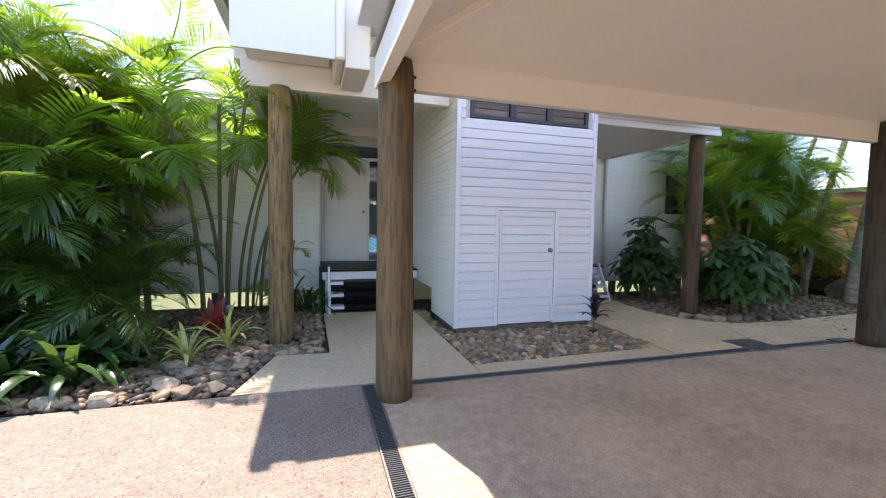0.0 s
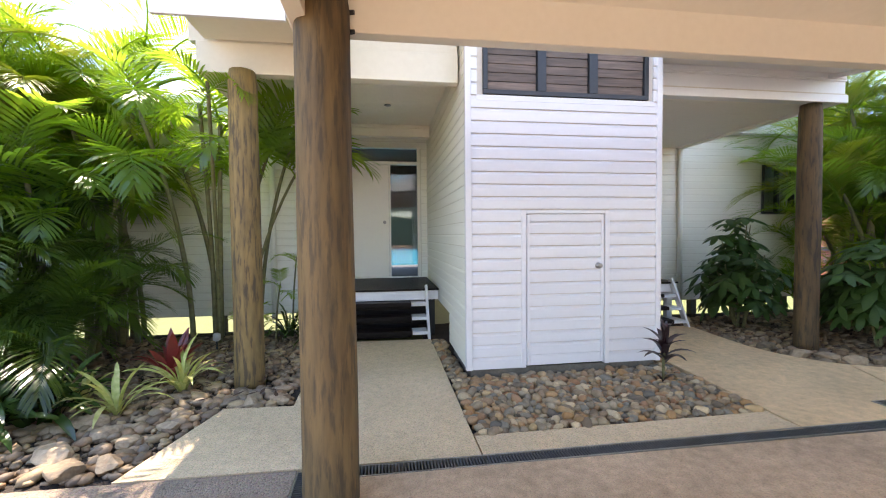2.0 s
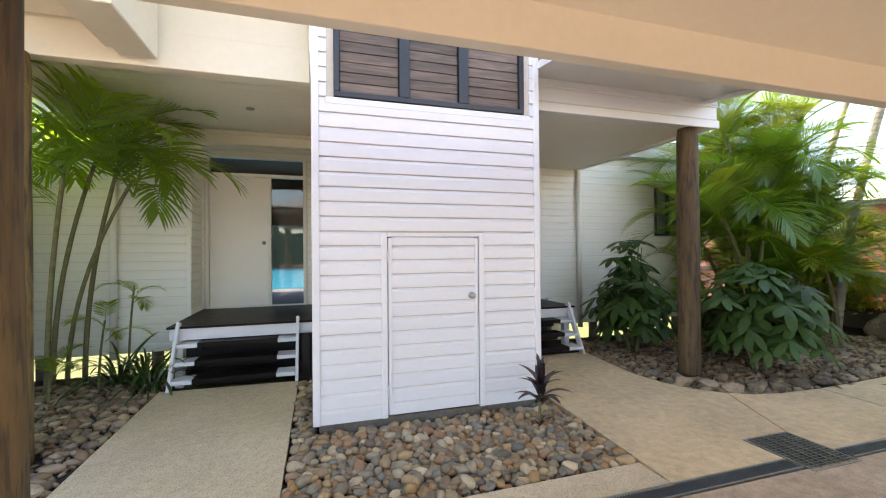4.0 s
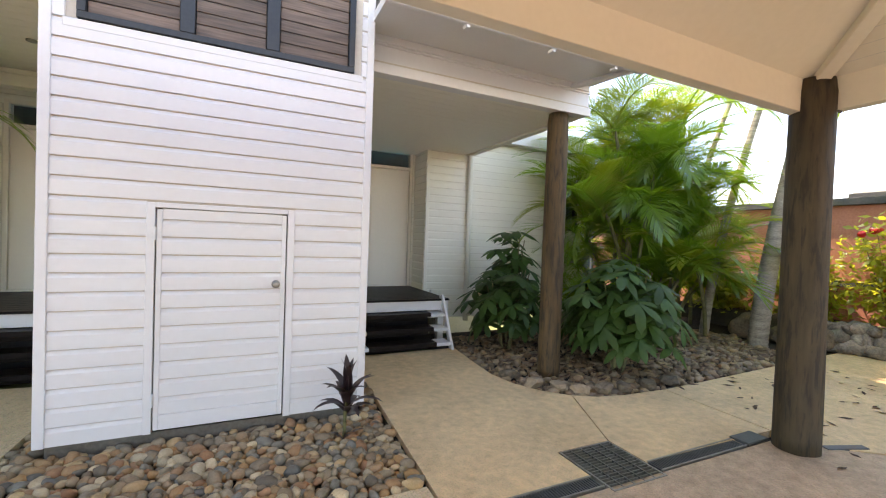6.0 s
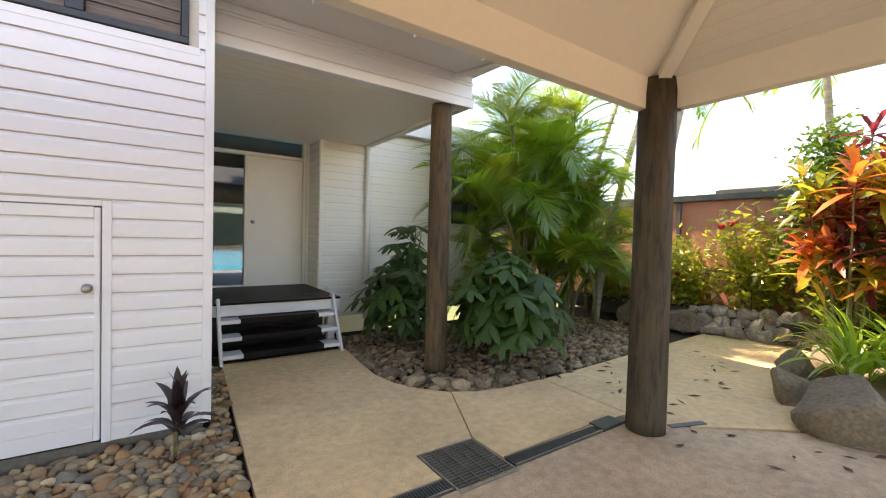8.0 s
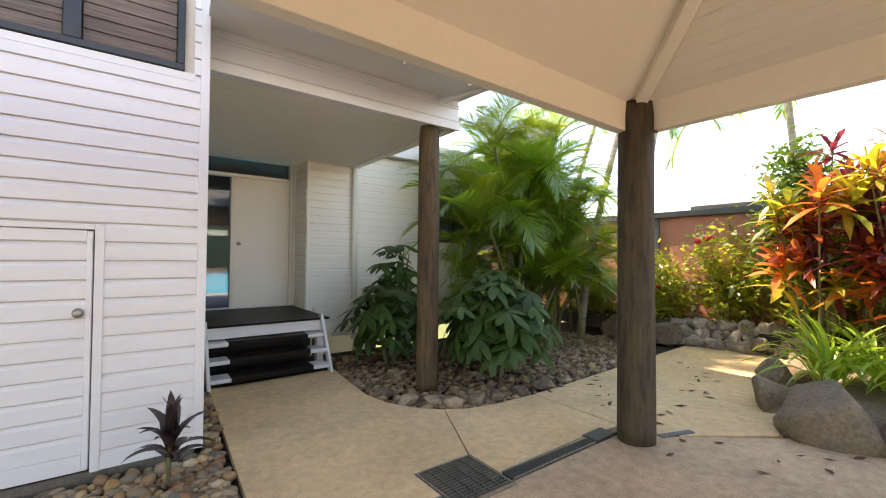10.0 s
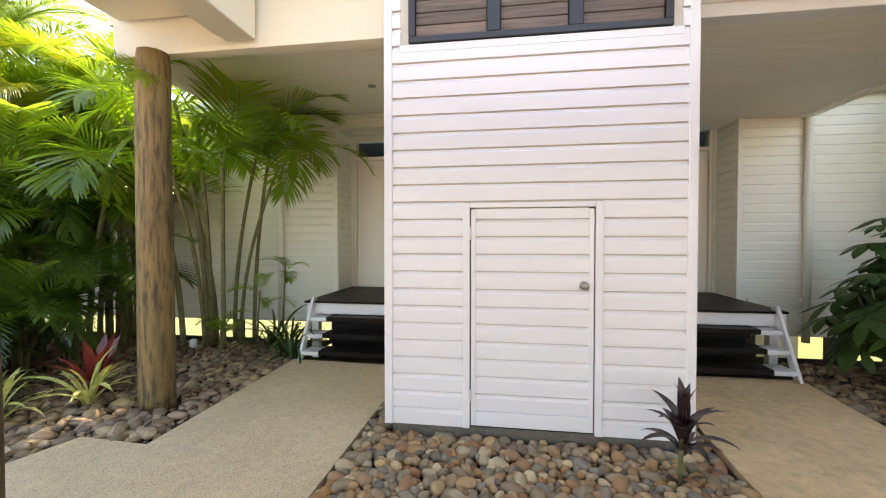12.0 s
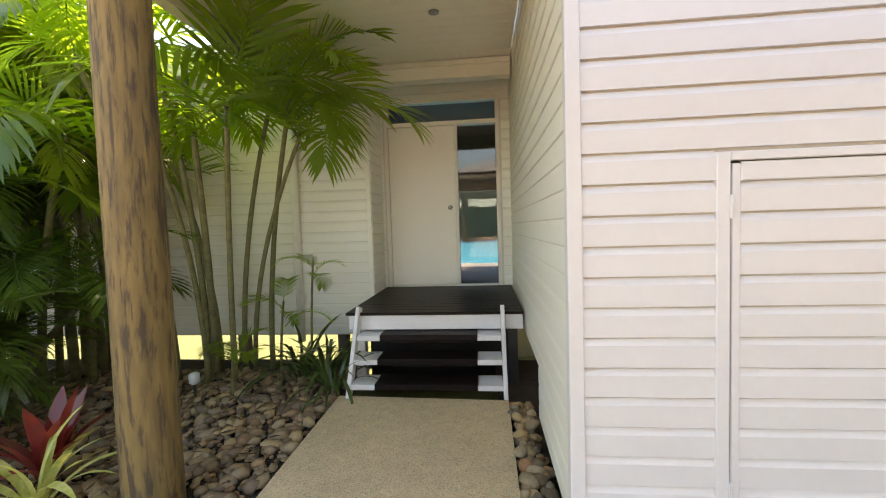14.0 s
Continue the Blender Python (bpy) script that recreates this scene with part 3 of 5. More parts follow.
for name, x0, x1, d0, d1, s0, s1, kx, ends in (("left", LX, TX0 + 0.02, -0.02, 0.83, 0.86, 1.34, 0.75, -1), ("right", TX1 - 0.02, RX, 4.37, 5.22, 3.84, 4.34, 4.46, 1)):
    # recess: back wall, return wall, door set, deck floor
    back = house_wall("wall_recess_" + name, x0, x1, DY, [(min(d0, s0) - 0.03, max(d1, s1) + 0.03, 0.5, 2.96)], True, 0.5, 3.3)
    rx = x0 if ends < 0 else x1
    ret = structure(part("wall_return_" + name, wall_mesh(0, DY - WY, 0.3, WTOP, [], 0.1), M_GAP2), "off-white weatherboard return wall beside the door", "wall")
    ret.matrix_basis = pose(rx, WY if ends < 0 else DY, 0, 0, 0, 90 if ends < 0 else -90)
    clad(ret, pose(0, 0, 0), DY - WY, 0.6, WTOP - 0.02, [], M_WALL, 0.6)
    ds = structure(new("door_" + name), "flush cream front door with glass sidelight and transom, closed", "door")
    ds.location = (0, DY, 0)
    a, b = min(d0, s0), max(d1, s1)
    m0, m1 = (d1, s0) if ends < 0 else (s1, d0)
    for sp in ((a - 0.045, a, -0.03, 0.1, 0.63, 3.0), (b, b + 0.045, -0.03, 0.1, 0.63, 3.0), (a, b, -0.03, 0.1, 2.95, 3.0), (a, b, -0.03, 0.1, 2.66, 2.71), (m0, m1, -0.03, 0.1, 0.65, 2.66), (a, b, -0.03, 0.1, 0.6, 0.645)):
        boxes("door_frame", [sp], M_DOOR, ds)
    leaf = boxes("door_leaf", [(d0 + 0.004, d1 - 0.004, 0.0, 0.04, 0.65, 2.655)], M_DOOR, ds)
    knob(leaf, kx, 0.0, 1.63)
    boxes("transom_pane", [(a, b, 0.02, 0.026, 2.71, 2.95)], M_GLASS, ds, "", 0).visible_shadow = False
    boxes("sidelight_pane", [(s0, s1, 0.02, 0.026, 0.645, 2.66)], M_GLASS, ds, "", 0).visible_shadow = False

    # deck of boards on a white fascia
    dx0, dx1 = (-0.10, TX0 - 0.005) if ends < 0 else (TX1 + 0.03, 5.28)
    deck = tagged(new("porch_deck"), "dark-stained timber porch deck with white fascia", "deck", "porch decks")
    n = 12
    w = (DY - 0.02 - 7.12) / n
    for i in range(n):
        boxes("plank", [(dx0, dx1, 7.12 + i * w + 0.002, 7.12 + (i + 1) * w - 0.002, 0.605, 0.63)], M_DECK, deck, "", 0.003)
    boxes("fascia", [(dx0 + 0.02, dx1 - 0.005, 7.15, 7.19, 0.47, 0.604)], M_WHITE, deck)
    boxes("side_fascia", [(dx0 + 0.02, dx0 + 0.05, 7.192, 8.24, 0.47, 0.604)] if ends < 0 else [(dx1 - 0.05, dx1 - 0.02, 7.192, 8.24, 0.47, 0.604)], M_WHITE, deck)
    for x in (dx0 + 0.06, dx1 - 0.14):
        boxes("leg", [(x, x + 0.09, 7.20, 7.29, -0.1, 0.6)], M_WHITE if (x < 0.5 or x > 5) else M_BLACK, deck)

    # stairs: two white stringers, dark treads with white ends
    sx0, sx1 = (0.0, 1.33) if ends < 0 else (3.80, 5.19)
    stair = tagged(new("porch_stairs"), "white timber porch stairs with dark treads", "stairs", "porch stairs")
    for x in (sx0, sx1 - 0.035):
        bm = bmesh.new()
        prof = ((6.74, 0.0), (6.84, 0.0), (7.21, 0.66), (7.12, 0.69))
        va = [bm.verts.new((x, y, z)) for y, z in prof]
        vb = [bm.verts.new((x + 0.035, y, z)) for y, z in prof]
        bm.faces.new(va)
        bm.faces.new(vb[::-1])
        for i in range(4):
            bm.faces.new((va[i], va[(i + 1) % 4], vb[(i + 1) % 4], vb[i]))
        part("stringer", bevelled(bm, 0.004), M_WHITE, stair)
    for k, (y, z) in enumerate(((6.80, 0.10), (6.91, 0.275), (7.02, 0.45))):
        for x0t, x1t in ((sx0 + 0.036, sx0 + 0.24), (sx1 - 0.24, sx1 - 0.036)):
            boxes("tread_end", [(x0t, x1t, y - 0.02, y + 0.22, z - 0.045, z)], M_WHITE, stair)
        boxes("tread", [(sx0 + 0.242, sx1 - 0.242, y - 0.03, y + 0.22, z - 0.04, z + 0.012)], M_DECK, stair)
        boxes("riser", [(sx0 + 0.242, sx1 - 0.242, y + 0.16, y + 0.18, z - 0.12, z - 0.042)], M_DECK, stair)

    # porch ceiling, beam and eave
    px0, px1 = (-1.0, TX0 - 0.01) if ends < 0 else (TX1 + 0.01, 6.15)
    cz = 3.19 if ends < 0 else 2.95
    bz = 2.95 if ends < 0 else 2.92
    bm = bmesh.new()
    k = int((DY - 5.6) / 0.14)
    for i in range(k):
        y0 = 5.6 + i * (DY - 5.6) / k
        box(bm, px0, px1, y0 + 0.002, y0 + (DY - 5.6) / k - 0.002, cz, cz + 0.03)
    box(bm, px0, px1, 5.6, DY, cz + 0.031, cz + 0.05)
    structure(part("ceiling_porch_" + name, bm, M_SOFFIT), "pale lined porch ceiling", "ceiling")
    beam = structure(boxes("beam_porch_" + name, [(px0, px1, 5.48, 5.60, bz, 3.24)], M_WHITE if ends > 0 else M_CREAM), "painted timber beam over the porch posts", "beam")
    if ends > 0:
        boxes("groove", [(px0, px1, 5.468, 5.478, bz + 0.08, bz + 0.10)], M_GAP, beam, "", 0)
        boxes("top_trim", [(px0, px1, 5.46, 5.478, 3.16, 3.20)], M_WHITE, beam)
        boxes("trim", [(px0, px1, 5.445, 5.478, bz - 0.012, bz + 0.078)], M_WHITE, beam)
    eb = structure(boxes("beam_eave_" + name, [(px0 if ends < 0 else px1 - 0.1, px0 + 0.1 if ends < 0 else px1, 5.6, 8.22, bz, cz + 0.3)], M_SOFFIT), "painted side beam of the porch roof", "beam")
structure(boxes("wall_porch_front", [(-1.07, TX0 - 0.01, 5.50, 5.58, 3.242, 3.70), (-1.07, -0.99, 5.60, 8.2, 3.25, 3.70)], M_CREAM, None, "", 0.004), "cream panel above the porch beam", "wall")
boxes_l = structure(boxes("beam_door_head", [(LX, TX0 - 0.005, 8.10, 8.25, 3.0, 3.185)], M_CREAM), "cream timber beam over the door recess", "beam")
boxes("trim", [(LX, TX0 - 0.005, 8.07, 8.098, 3.13, 3.185)], M_CREAM, boxes_l)

# eaves: raked soffit and fascia in front of the porch beams
bm = bmesh.new()
v = [bm.verts.new(p) for p in ((TX1 + 0.01, 5.47, 3.25), (6.15, 5.47, 3.25), (5.92, 4.62, 3.09), (3.50, 4.62, 3.09), (TX1 + 0.01, 5.47, 3.32), (6.15, 5.47, 3.32), (5.92, 4.62, 3.16), (3.50, 4.62, 3.16))]
for f in ((0, 1, 2, 3), (4, 7, 6, 5), (0, 4, 5, 1), (1, 5, 6, 2), (2, 6, 7, 3), (3, 7, 4, 0)):
    bm.faces.new([v[i] for i in f])
er = structure(part("roof_eave_right", bm, M_WHITE), "white raked eave soffit above the porch beam", "eave")
boxes("gutter", [(3.48, 5.95, 4.58, 4.618, 3.05, 3.2)], M_WHITE, er)
er2 = boxes("frieze", [(TX1 + 0.01, 6.12, 5.44, 5.476, 3.18, 3.245)], M_WHITE, er)
for x in (4.1, 4.9, 5.6):
    boxes("gutter_clip", [(x, x + 0.03, 4.60, 4.66, 3.03, 3.055)], M_WHITE, er, "", 0)
pv = thing("eave_pipe", "white plastic drain pipe under the eave corner", "pipe", "", (5.86, 5.42, 3.19))
bm = bmesh.new()
tube(bm, [(0, 0, 0), (-0.02, -0.12, -0.03), (0.0, -0.5, -0.07), (0.02, -0.78, -0.1)], [0.028, 0.028, 0.028, 0.028], 12)
part("pipe", bm, M_WHITE, pv, "", True)
el = structure(boxes("roof_eave_left", [(-0.92, -0.03, 4.62, 5.47, 3.25, 3.30)], M_CREAM), "cream eave soffit over the path", "eave")
boxes("fascia", [(-0.95, 0.0, 4.58, 4.618, 3.03, 3.80)], M_WHITE, el)
boxes("gutter_end", [(0.003, 0.10, 4.57, 5.44, 3.04, 3.80)], M_CREAM, el, "", 0.02)
boxes("bulkhead", [(0.103, 0.36, 4.66, 5.44, 2.99, 3.80)], M_CREAM, el, "", 0.008)
boxes("side_gutter", [(-1.19, -1.085, 4.55, 8.1, 3.66, 3.80)], M_WHITE, el)

# roofs over porches and house
# reach past the gutters is added, unseen, to keep sun off the carport floor
structure(boxes("roof_porch", [(-1.08, TX0 - 0.02, 4.62, 8.2, 3.70, 3.80), (TX1 + 0.02, 6.0, 3.86, 8.2, 3.40, 3.50), (0.22, TX0 - 0.02, 4.02, 4.60, 3.40, 3.46)], M_ROOF, None, "", 0), "pale sheet roof over the porches, carried further forward unseen to block sun", "roof")
bm = bmesh.new()
for x0, x1 in ((-7.7, TX0 - 0.02), (TX1 + 0.02, 9.0)):
    v = [bm.verts.new(p) for p in ((x0, 8.05, 3.42), (x1, 8.05, 3.42), (x1, 10.2, 4.3), (x0, 10.2, 4.3), (x1, 12.6, 3.42), (x0, 12.6, 3.42))]
    bm.faces.new((v[0], v[1], v[2], v[3]))
    bm.faces.new((v[3], v[2], v[4], v[5]))
rh = structure(part("roof_house", bm, M_ROOF), "pale low-pitched sheet roof of the house", "roof")
boxes("eave_soffit", [(-7.7, -1.0, 8.05, 8.22, 3.22, 3.26), (6.16, 9.0, 8.05, 8.22, 3.22, 3.26)], M_SOFFIT, rh, "", 0)
boxes("eave_fascia", [(-7.7, -1.0, 8.01, 8.05, 3.2, 3.42), (6.16, 9.0, 8.01, 8.05, 3.2, 3.42)], M_WHITE, rh, "", 0)
structure(boxes("wall_gable", [(-7.5, TX0, 8.26, 8.36, WTOP, 3.6), (TX1, 8.8, 8.26, 8.36, WTOP, 3.6), (8.7, 8.8, 8.38, 12, 0.14, 3.6), (-7.5, -7.4, 8.38, 12, 0.14, 3.6)], M_WALL, None, "", 0), "off-white upper house wall", "wall")
# upper storey over the right half of the house, its roof shading the side path
upper = structure(boxes("wall_upper_storey", [(TX1 + 0.02, 7.4, 8.3, 8.4, 4.0, 6.9), (7.3, 7.4, 8.402, 12.0, 4.0, 6.9), (TX1 + 0.02, TX1 + 0.12, 8.402, 12.0, 4.0, 6.9)], M_WALL, None, "", 0), "off-white weatherboard wall of the upper storey", "wall")
structure(boxes("roof_upper_storey", [(4.2, 8.05, 4.9, 12.6, 6.95, 7.08)], M_ROOF, None, "", 0), "pale sheet roof of the upper storey with deep eaves", "roof")
# room behind, coloured dark for the shade indoors: floor, back wall with two wide openings to the pool
structure(boxes("floor_house", [(-7.4, 8.69, 8.9, 12.0, 0.45, 0.62)], M_INDOOR_SHADE, None, "", 0), "interior floor coloured dark for the shade indoors", "floor")
structure(boxes("ceiling_house", [(-7.4, 8.69, 8.9, 12.0, 3.2, 3.3)], M_INDOOR_SHADE, None, "", 0), "interior ceiling coloured dark for the shade indoors", "ceiling")
bw = structure(part("wall_back", wall_mesh(-7.4, 8.69, 0.3, 3.3, [(-0.6, 2.3, 0.62, 2.1), (3.6, 7.0, 0.62, 2.1)], 0.1), M_INDOOR_SHADE), "rear wall coloured dark for the shade indoors, with openings towards the pool", "wall")
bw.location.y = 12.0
structure(boxes("wall_room", [(2.4, 2.5, 9.0, 11.98, 0.62, 3.2), (-2.5, -2.4, 9.0, 11.98, 0.62, 3.2), (7.2, 7.3, 9.0, 11.98, 0.62, 3.2)], M_INDOOR_SHADE, None, "", 0), "interior partition wall coloured dark for the shade indoors", "wall")
pool = structure(boxes("pavement_pool", [(-1.5, 9.0, 12.9, 34, -1.9, 0.30)], M_PAVE, None, "", 0), "pale paved pool terrace behind the house", "pavement")
structure(boxes("water_pool", [(-1.4, 8.9, 12.95, 33.9, 0.302, 0.34)], M_POOL, None, "", 0), "bright blue pool water", "water")

hb = structure(new("backdrop_trees"), "dark green trees beyond the pool, and an unseen row added past the driveway", "backdrop")
bm = bmesh.new()
nn = 60
rows = [[bm.verts.new((-30 + 70 * i / nn, 34.6 + 0.6 * noise.noise((i * 0.9, k, 0)), -1.9 + k * 2.4 + (0.9 * noise.noise((i * 0.6, 3, k)) if k else 0))) for i in range(nn + 1)] for k in range(6)]
for k in range(5):
    for i in range(nn):
        bm.faces.new((rows[k][i], rows[k][i + 1], rows[k + 1][i + 1], rows[k + 1][i]))
part("tree_line", bm, M_HEDGED, hb, "", True)
# unseen row behind the camera, added to darken reflections in the glass
for x0, y0, x1, y1 in ((-40, -38.5, 45, -38.5),):
    bm = bmesh.new()
    rows = [[bm.verts.new((x0 + (x1 - x0) * i / nn + 0.7 * noise.noise((i * 0.8, k, x0)), y0 + (y1 - y0) * i / nn + 0.7 * noise.noise((i * 0.9, k, 7)), -1.0 + k * 1.2 + (0.6 * noise.noise((i * 0.6, 5, k)) if k else 0))) for i in range(nn + 1)] for k in range(5)]
    for k in range(4):
        for i in range(nn):
            bm.faces.new((rows[k][i], rows[k][i + 1], rows[k + 1][i + 1], rows[k + 1][i]))
    part("tree_line", bm, M_HEDGED, hb, "", True)
# added black sheets that stand in for the shade under the decks
structure(boxes("wall_underdeck_shade", [(LX, TX0, 8.0, 8.05, -0.4, 0.6), (TX1, RX, 8.0, 8.05, -0.4, 0.6)], M_BLACK, None, "", 0), "black sheet standing in for the shade under the porch decks", "wall")
# unseen backing, added to stop light leaking round the storage door
structure(boxes("wall_store_light_block", [(TX0 + 0.12, TX1 - 0.12, TY + 0.5, TY + 0.55, 0.0, 5.2), (TX0 + 0.12, TX1 - 0.12, TY + 0.1, TY + 0.5, 1.7, 1.75)], M_INDOOR_SHADE, None, "", 0), "unseen dark backing that blocks light behind the storage door", "wall")

# stumps under the house
for i, x in enumerate((-6.5, -5.0, -3.4, -1.9, -0.6, 5.6, 6.6, 7.6, 8.6)):
    st = tagged(new("house_stump"), "short dark stump under the raised house", "stump", "house stumps")
    boxes("shaft", [(x - 0.06, x + 0.06, 8.40, 8.52, -1.2, 0.14)], M_PLINTH, st)

vent = thing("wall_box", "small white services box on the house wall", "box", "", (5.50, WY - 0.026, 0.52))
boxes("box_body", [(-0.06, 0.06, -0.06, 0.0, 0, 0.11)], M_WALL, vent)
boxes("lid", [(-0.065, 0.065, -0.072, -0.062, -0.005, 0.115)], M_WALL, vent)
# downpipes
for x in (-1.02, 6.12):
    p = thing("downpipe", "off-white painted downpipe on the house wall", "downpipe", "downpipes", (x, WY - 0.065, 0))
    bm = bmesh.new()
    tube(bm, [(0, 0, 0.08), (0, 0, 3.2)], [0.045, 0.045], 14)
    part("pipe", bm, M_WALL, p, "", True)
    for z in (0.6, 1.9):
        boxes("bracket", [(-0.055, 0.055, -0.01, 0.042, z, z + 0.03)], M_WALL, p, "", 0)

# downlight in the left porch ceiling
dl = thing("downlight", "small round steel downlight in the porch ceiling", "light", "", (0.80, 7.05, 3.184))
bm = bmesh.new()
tube(bm, [(0, 0, 0.0), (0, 0, -0.012), (0, 0, -0.014)], [0.045, 0.045, 0.03], 20)
part("bezel", bm, M_STEEL, dl, "", True)


# ---- posts ----
def pole(name, x, y, z0, z1, r, material, label, lean=(0, 0), seed=0):
    p = thing(name, label, "post", "timber posts", (x, y, z0))
    bm = bmesh.new()
    n, seg = 26, 28
    rings = []
    for i in range(n + 1):
        f = i / n
        z = (z1 - z0) * f
        ring = []
        for k in range(seg):
            a = k * math.tau / seg
            d = noise.noise((math.cos(a) * 1.3 + seed, math.sin(a) * 1.3, z * 0.8)) * 0.05 + noise.noise((math.cos(a) * 4 + seed, math.sin(a) * 4, z * 1.1)) * 0.02
            rr = r * (1.03 - 0.08 * f + d) * (1.0 - 0.1 * max(0, f - 0.985) / 0.015)
            ring.append(bm.verts.new((rr * math.cos(a) + lean[0] * f, rr * math.sin(a) + lean[1] * f, z)))
        rings.append(ring)
    for r0, r1 in zip(rings, rings[1:]):
        for k in range(seg):
            bm.faces.new((r0[k], r0[(k + 1) % seg], r1[(k + 1) % seg], r1[k]))
    bm.faces.new(rings[0][::-1])
    bm.faces.new(rings[-1])
    part("pole", bm, material, p, "", True)
    return p


PN, PN2 = (0.415, 3.475), (6.39, 3.485)
post_n = pole("timber_post", *PN, 0.0, 2.66, 0.145, M_POSTN, "round weathered timber pole holding the carport corner", seed=1)
post_n2 = pole("timber_post", *PN2, 0.0, 2.70, 0.14, M_POSTD, "round dark timber pole at the carport corner", seed=5)
pole("timber_post", -0.58, 5.44, -0.06, 2.95, 0.135, M_POST, "round weathered timber pole under the porch beam", seed=9)
pole("timber_post", 5.82, 5.60, -0.06, 2.92, 0.122, M_POSTR, "slim dark timber pole in the garden island", seed=13)
for p, pts in ((post_n, ((0.13, 0.02, 2.56), (0.13, 0.02, 2.46))), (post_n2, ((0.05, -0.12, 2.56), (0.05, -0.12, 2.46)))):
    for x, y, z in pts:
        bm = bmesh.new()
        tube(bm, [(x - 0.01, y, z), (x + 0.03, y - 0.012, z)], [0.014, 0.012], 8)
        part("bolt", bm, M_BLACK, p)

# ---- carport roof ----
CX0, CX1, CY0, CY1 = 0.40, 6.42, -2.6, 3.50
for name, s in (("beam_carport_front", (CX0 - 0.048, CX1, CY1, CY1 + 0.09, 2.465, 2.71)), ("beam_carport_left", (CX0 - 0.14, CX0 - 0.05, CY0, CY1 + 0.088, 2.465, 2.71)), ("beam_carport_right", (CX1, CX1 + 0.09, CY0, CY1 + 0.09, 2.465, 2.71)), ("beam_carport_back", (CX0 - 0.06, CX1 + 0.09, CY0 - 0.092, CY0 - 0.002, 2.465, 2.71))):
    structure(boxes(name, [s], M_CREAM), "deep cream-painted carport beam", "beam")
for x, y in ((0.42, CY0), (6.39, CY0)):
    pole("timber_post", x, y - 0.2, 0.0, 2.66, 0.145, M_POST, "round weathered timber pole at the carport back", seed=x)
cxm, cym, czm = (CX0 + CX1) / 2, (CY0 + CY1) / 2, 2.72 + 1.25
CX0 = CX0 - 0.06
corners = ((CX0, CY0), (CX1, CY0), (CX1, CY1), (CX0, CY1))
bm = bmesh.new()
top = 2.70
apex = (cxm, cym, czm)
for i in range(4):
    a, b = corners[i], corners[(i + 1) % 4]
    va, vb, vc = Vector((*a, top)), Vector((*b, top)), Vector(apex)
    nb = 28
    up = ((va + vb) / 2 - vc).cross(vb - va).normalized()
    if up.z > 0:
        up = -up
    if i != 1:
        bm.faces.new([bm.verts.new(p) for p in (va, vb, vc)])
        continue
    for k in range(nb):
        f0, f1 = k / nb, (k + 1) / nb - 0.0012
        q = [va.lerp(vc, f0), vb.lerp(vc, f0), vb.lerp(vc, f1), va.lerp(vc, f1)]
        bm.faces.new([bm.verts.new(p) for p in q])
        e = [va.lerp(vc, f1), vb.lerp(vc, f1), vb.lerp(vc, (k + 1) / nb), va.lerp(vc, (k + 1) / nb)]
        bm.faces.new([bm.verts.new(p - up * 0.003) for p in e])
structure(part("ceiling_carport", bm, M_CREAM), "cream lining boards of the hipped carport ceiling", "ceiling")
bm = bmesh.new()
outer = [(CX0 - 0.12, CY0 - 0.2), (CX1 + 0.2, CY0 - 0.2), (CX1 + 0.2, CY1 + 0.13), (CX0 - 0.12, CY1 + 0.13)]
va = [bm.verts.new((*p, 2.73)) for p in outer]
ap = bm.verts.new((cxm, cym, czm + 0.1))
for i in range(4):
    bm.faces.new((va[i], va[(i + 1) % 4], ap))
structure(part("roof_carport", bm, M_ROOF), "pale sheet roof over the carport", "roof")
for (x, y) in corners:
    a, b = Vector((x, y, top - 0.02)), Vector((cxm, cym, czm - 0.03))
    bm = bmesh.new()
    box(bm, -0.045, 0.045, -0.05, 0.03, 0, (b - a).length)
    ob = part("beam_hip_rafter", bevelled(bm, 0.005), M_CREAM)
    ob.matrix_basis = Matrix.Translation(a) @ (b - a).to_track_quat("Z", "Y").to_matrix().to_4x4()
    structure(ob, "cream-painted hip rafter of the carport", "rafter")


# ---- stones ----
def stone_mesh(name, material, sub, seed, flat=0.62, rough=0.25):
    bm = bmesh.new()
    bmesh.ops.create_icosphere(bm, subdivisions=sub, radius=1.0)
    for v in bm.verts:
        p = v.co.copy()
        d = 1 + rough * noise.noise(p * 0.9 + Vector((seed * 3.1, 0, 0))) + rough * 0.35 * noise.noise(p * 2.3 + Vector((0, seed * 2.7, 0)))
        v.co = Vector((p.x * d, p.y * d * 0.8, p.z * d * flat))
    return mesh_of(name, bm, material, True)


def inside(x, y, poly):
    c = False
    for (x0, y0), (x1, y1) in zip(poly, poly[1:] + poly[:1]):
        if (y0 > y) != (y1 > y) and x < (x1 - x0) * (y - y0) / (y1 - y0) + x0:
            c = not c
    return c


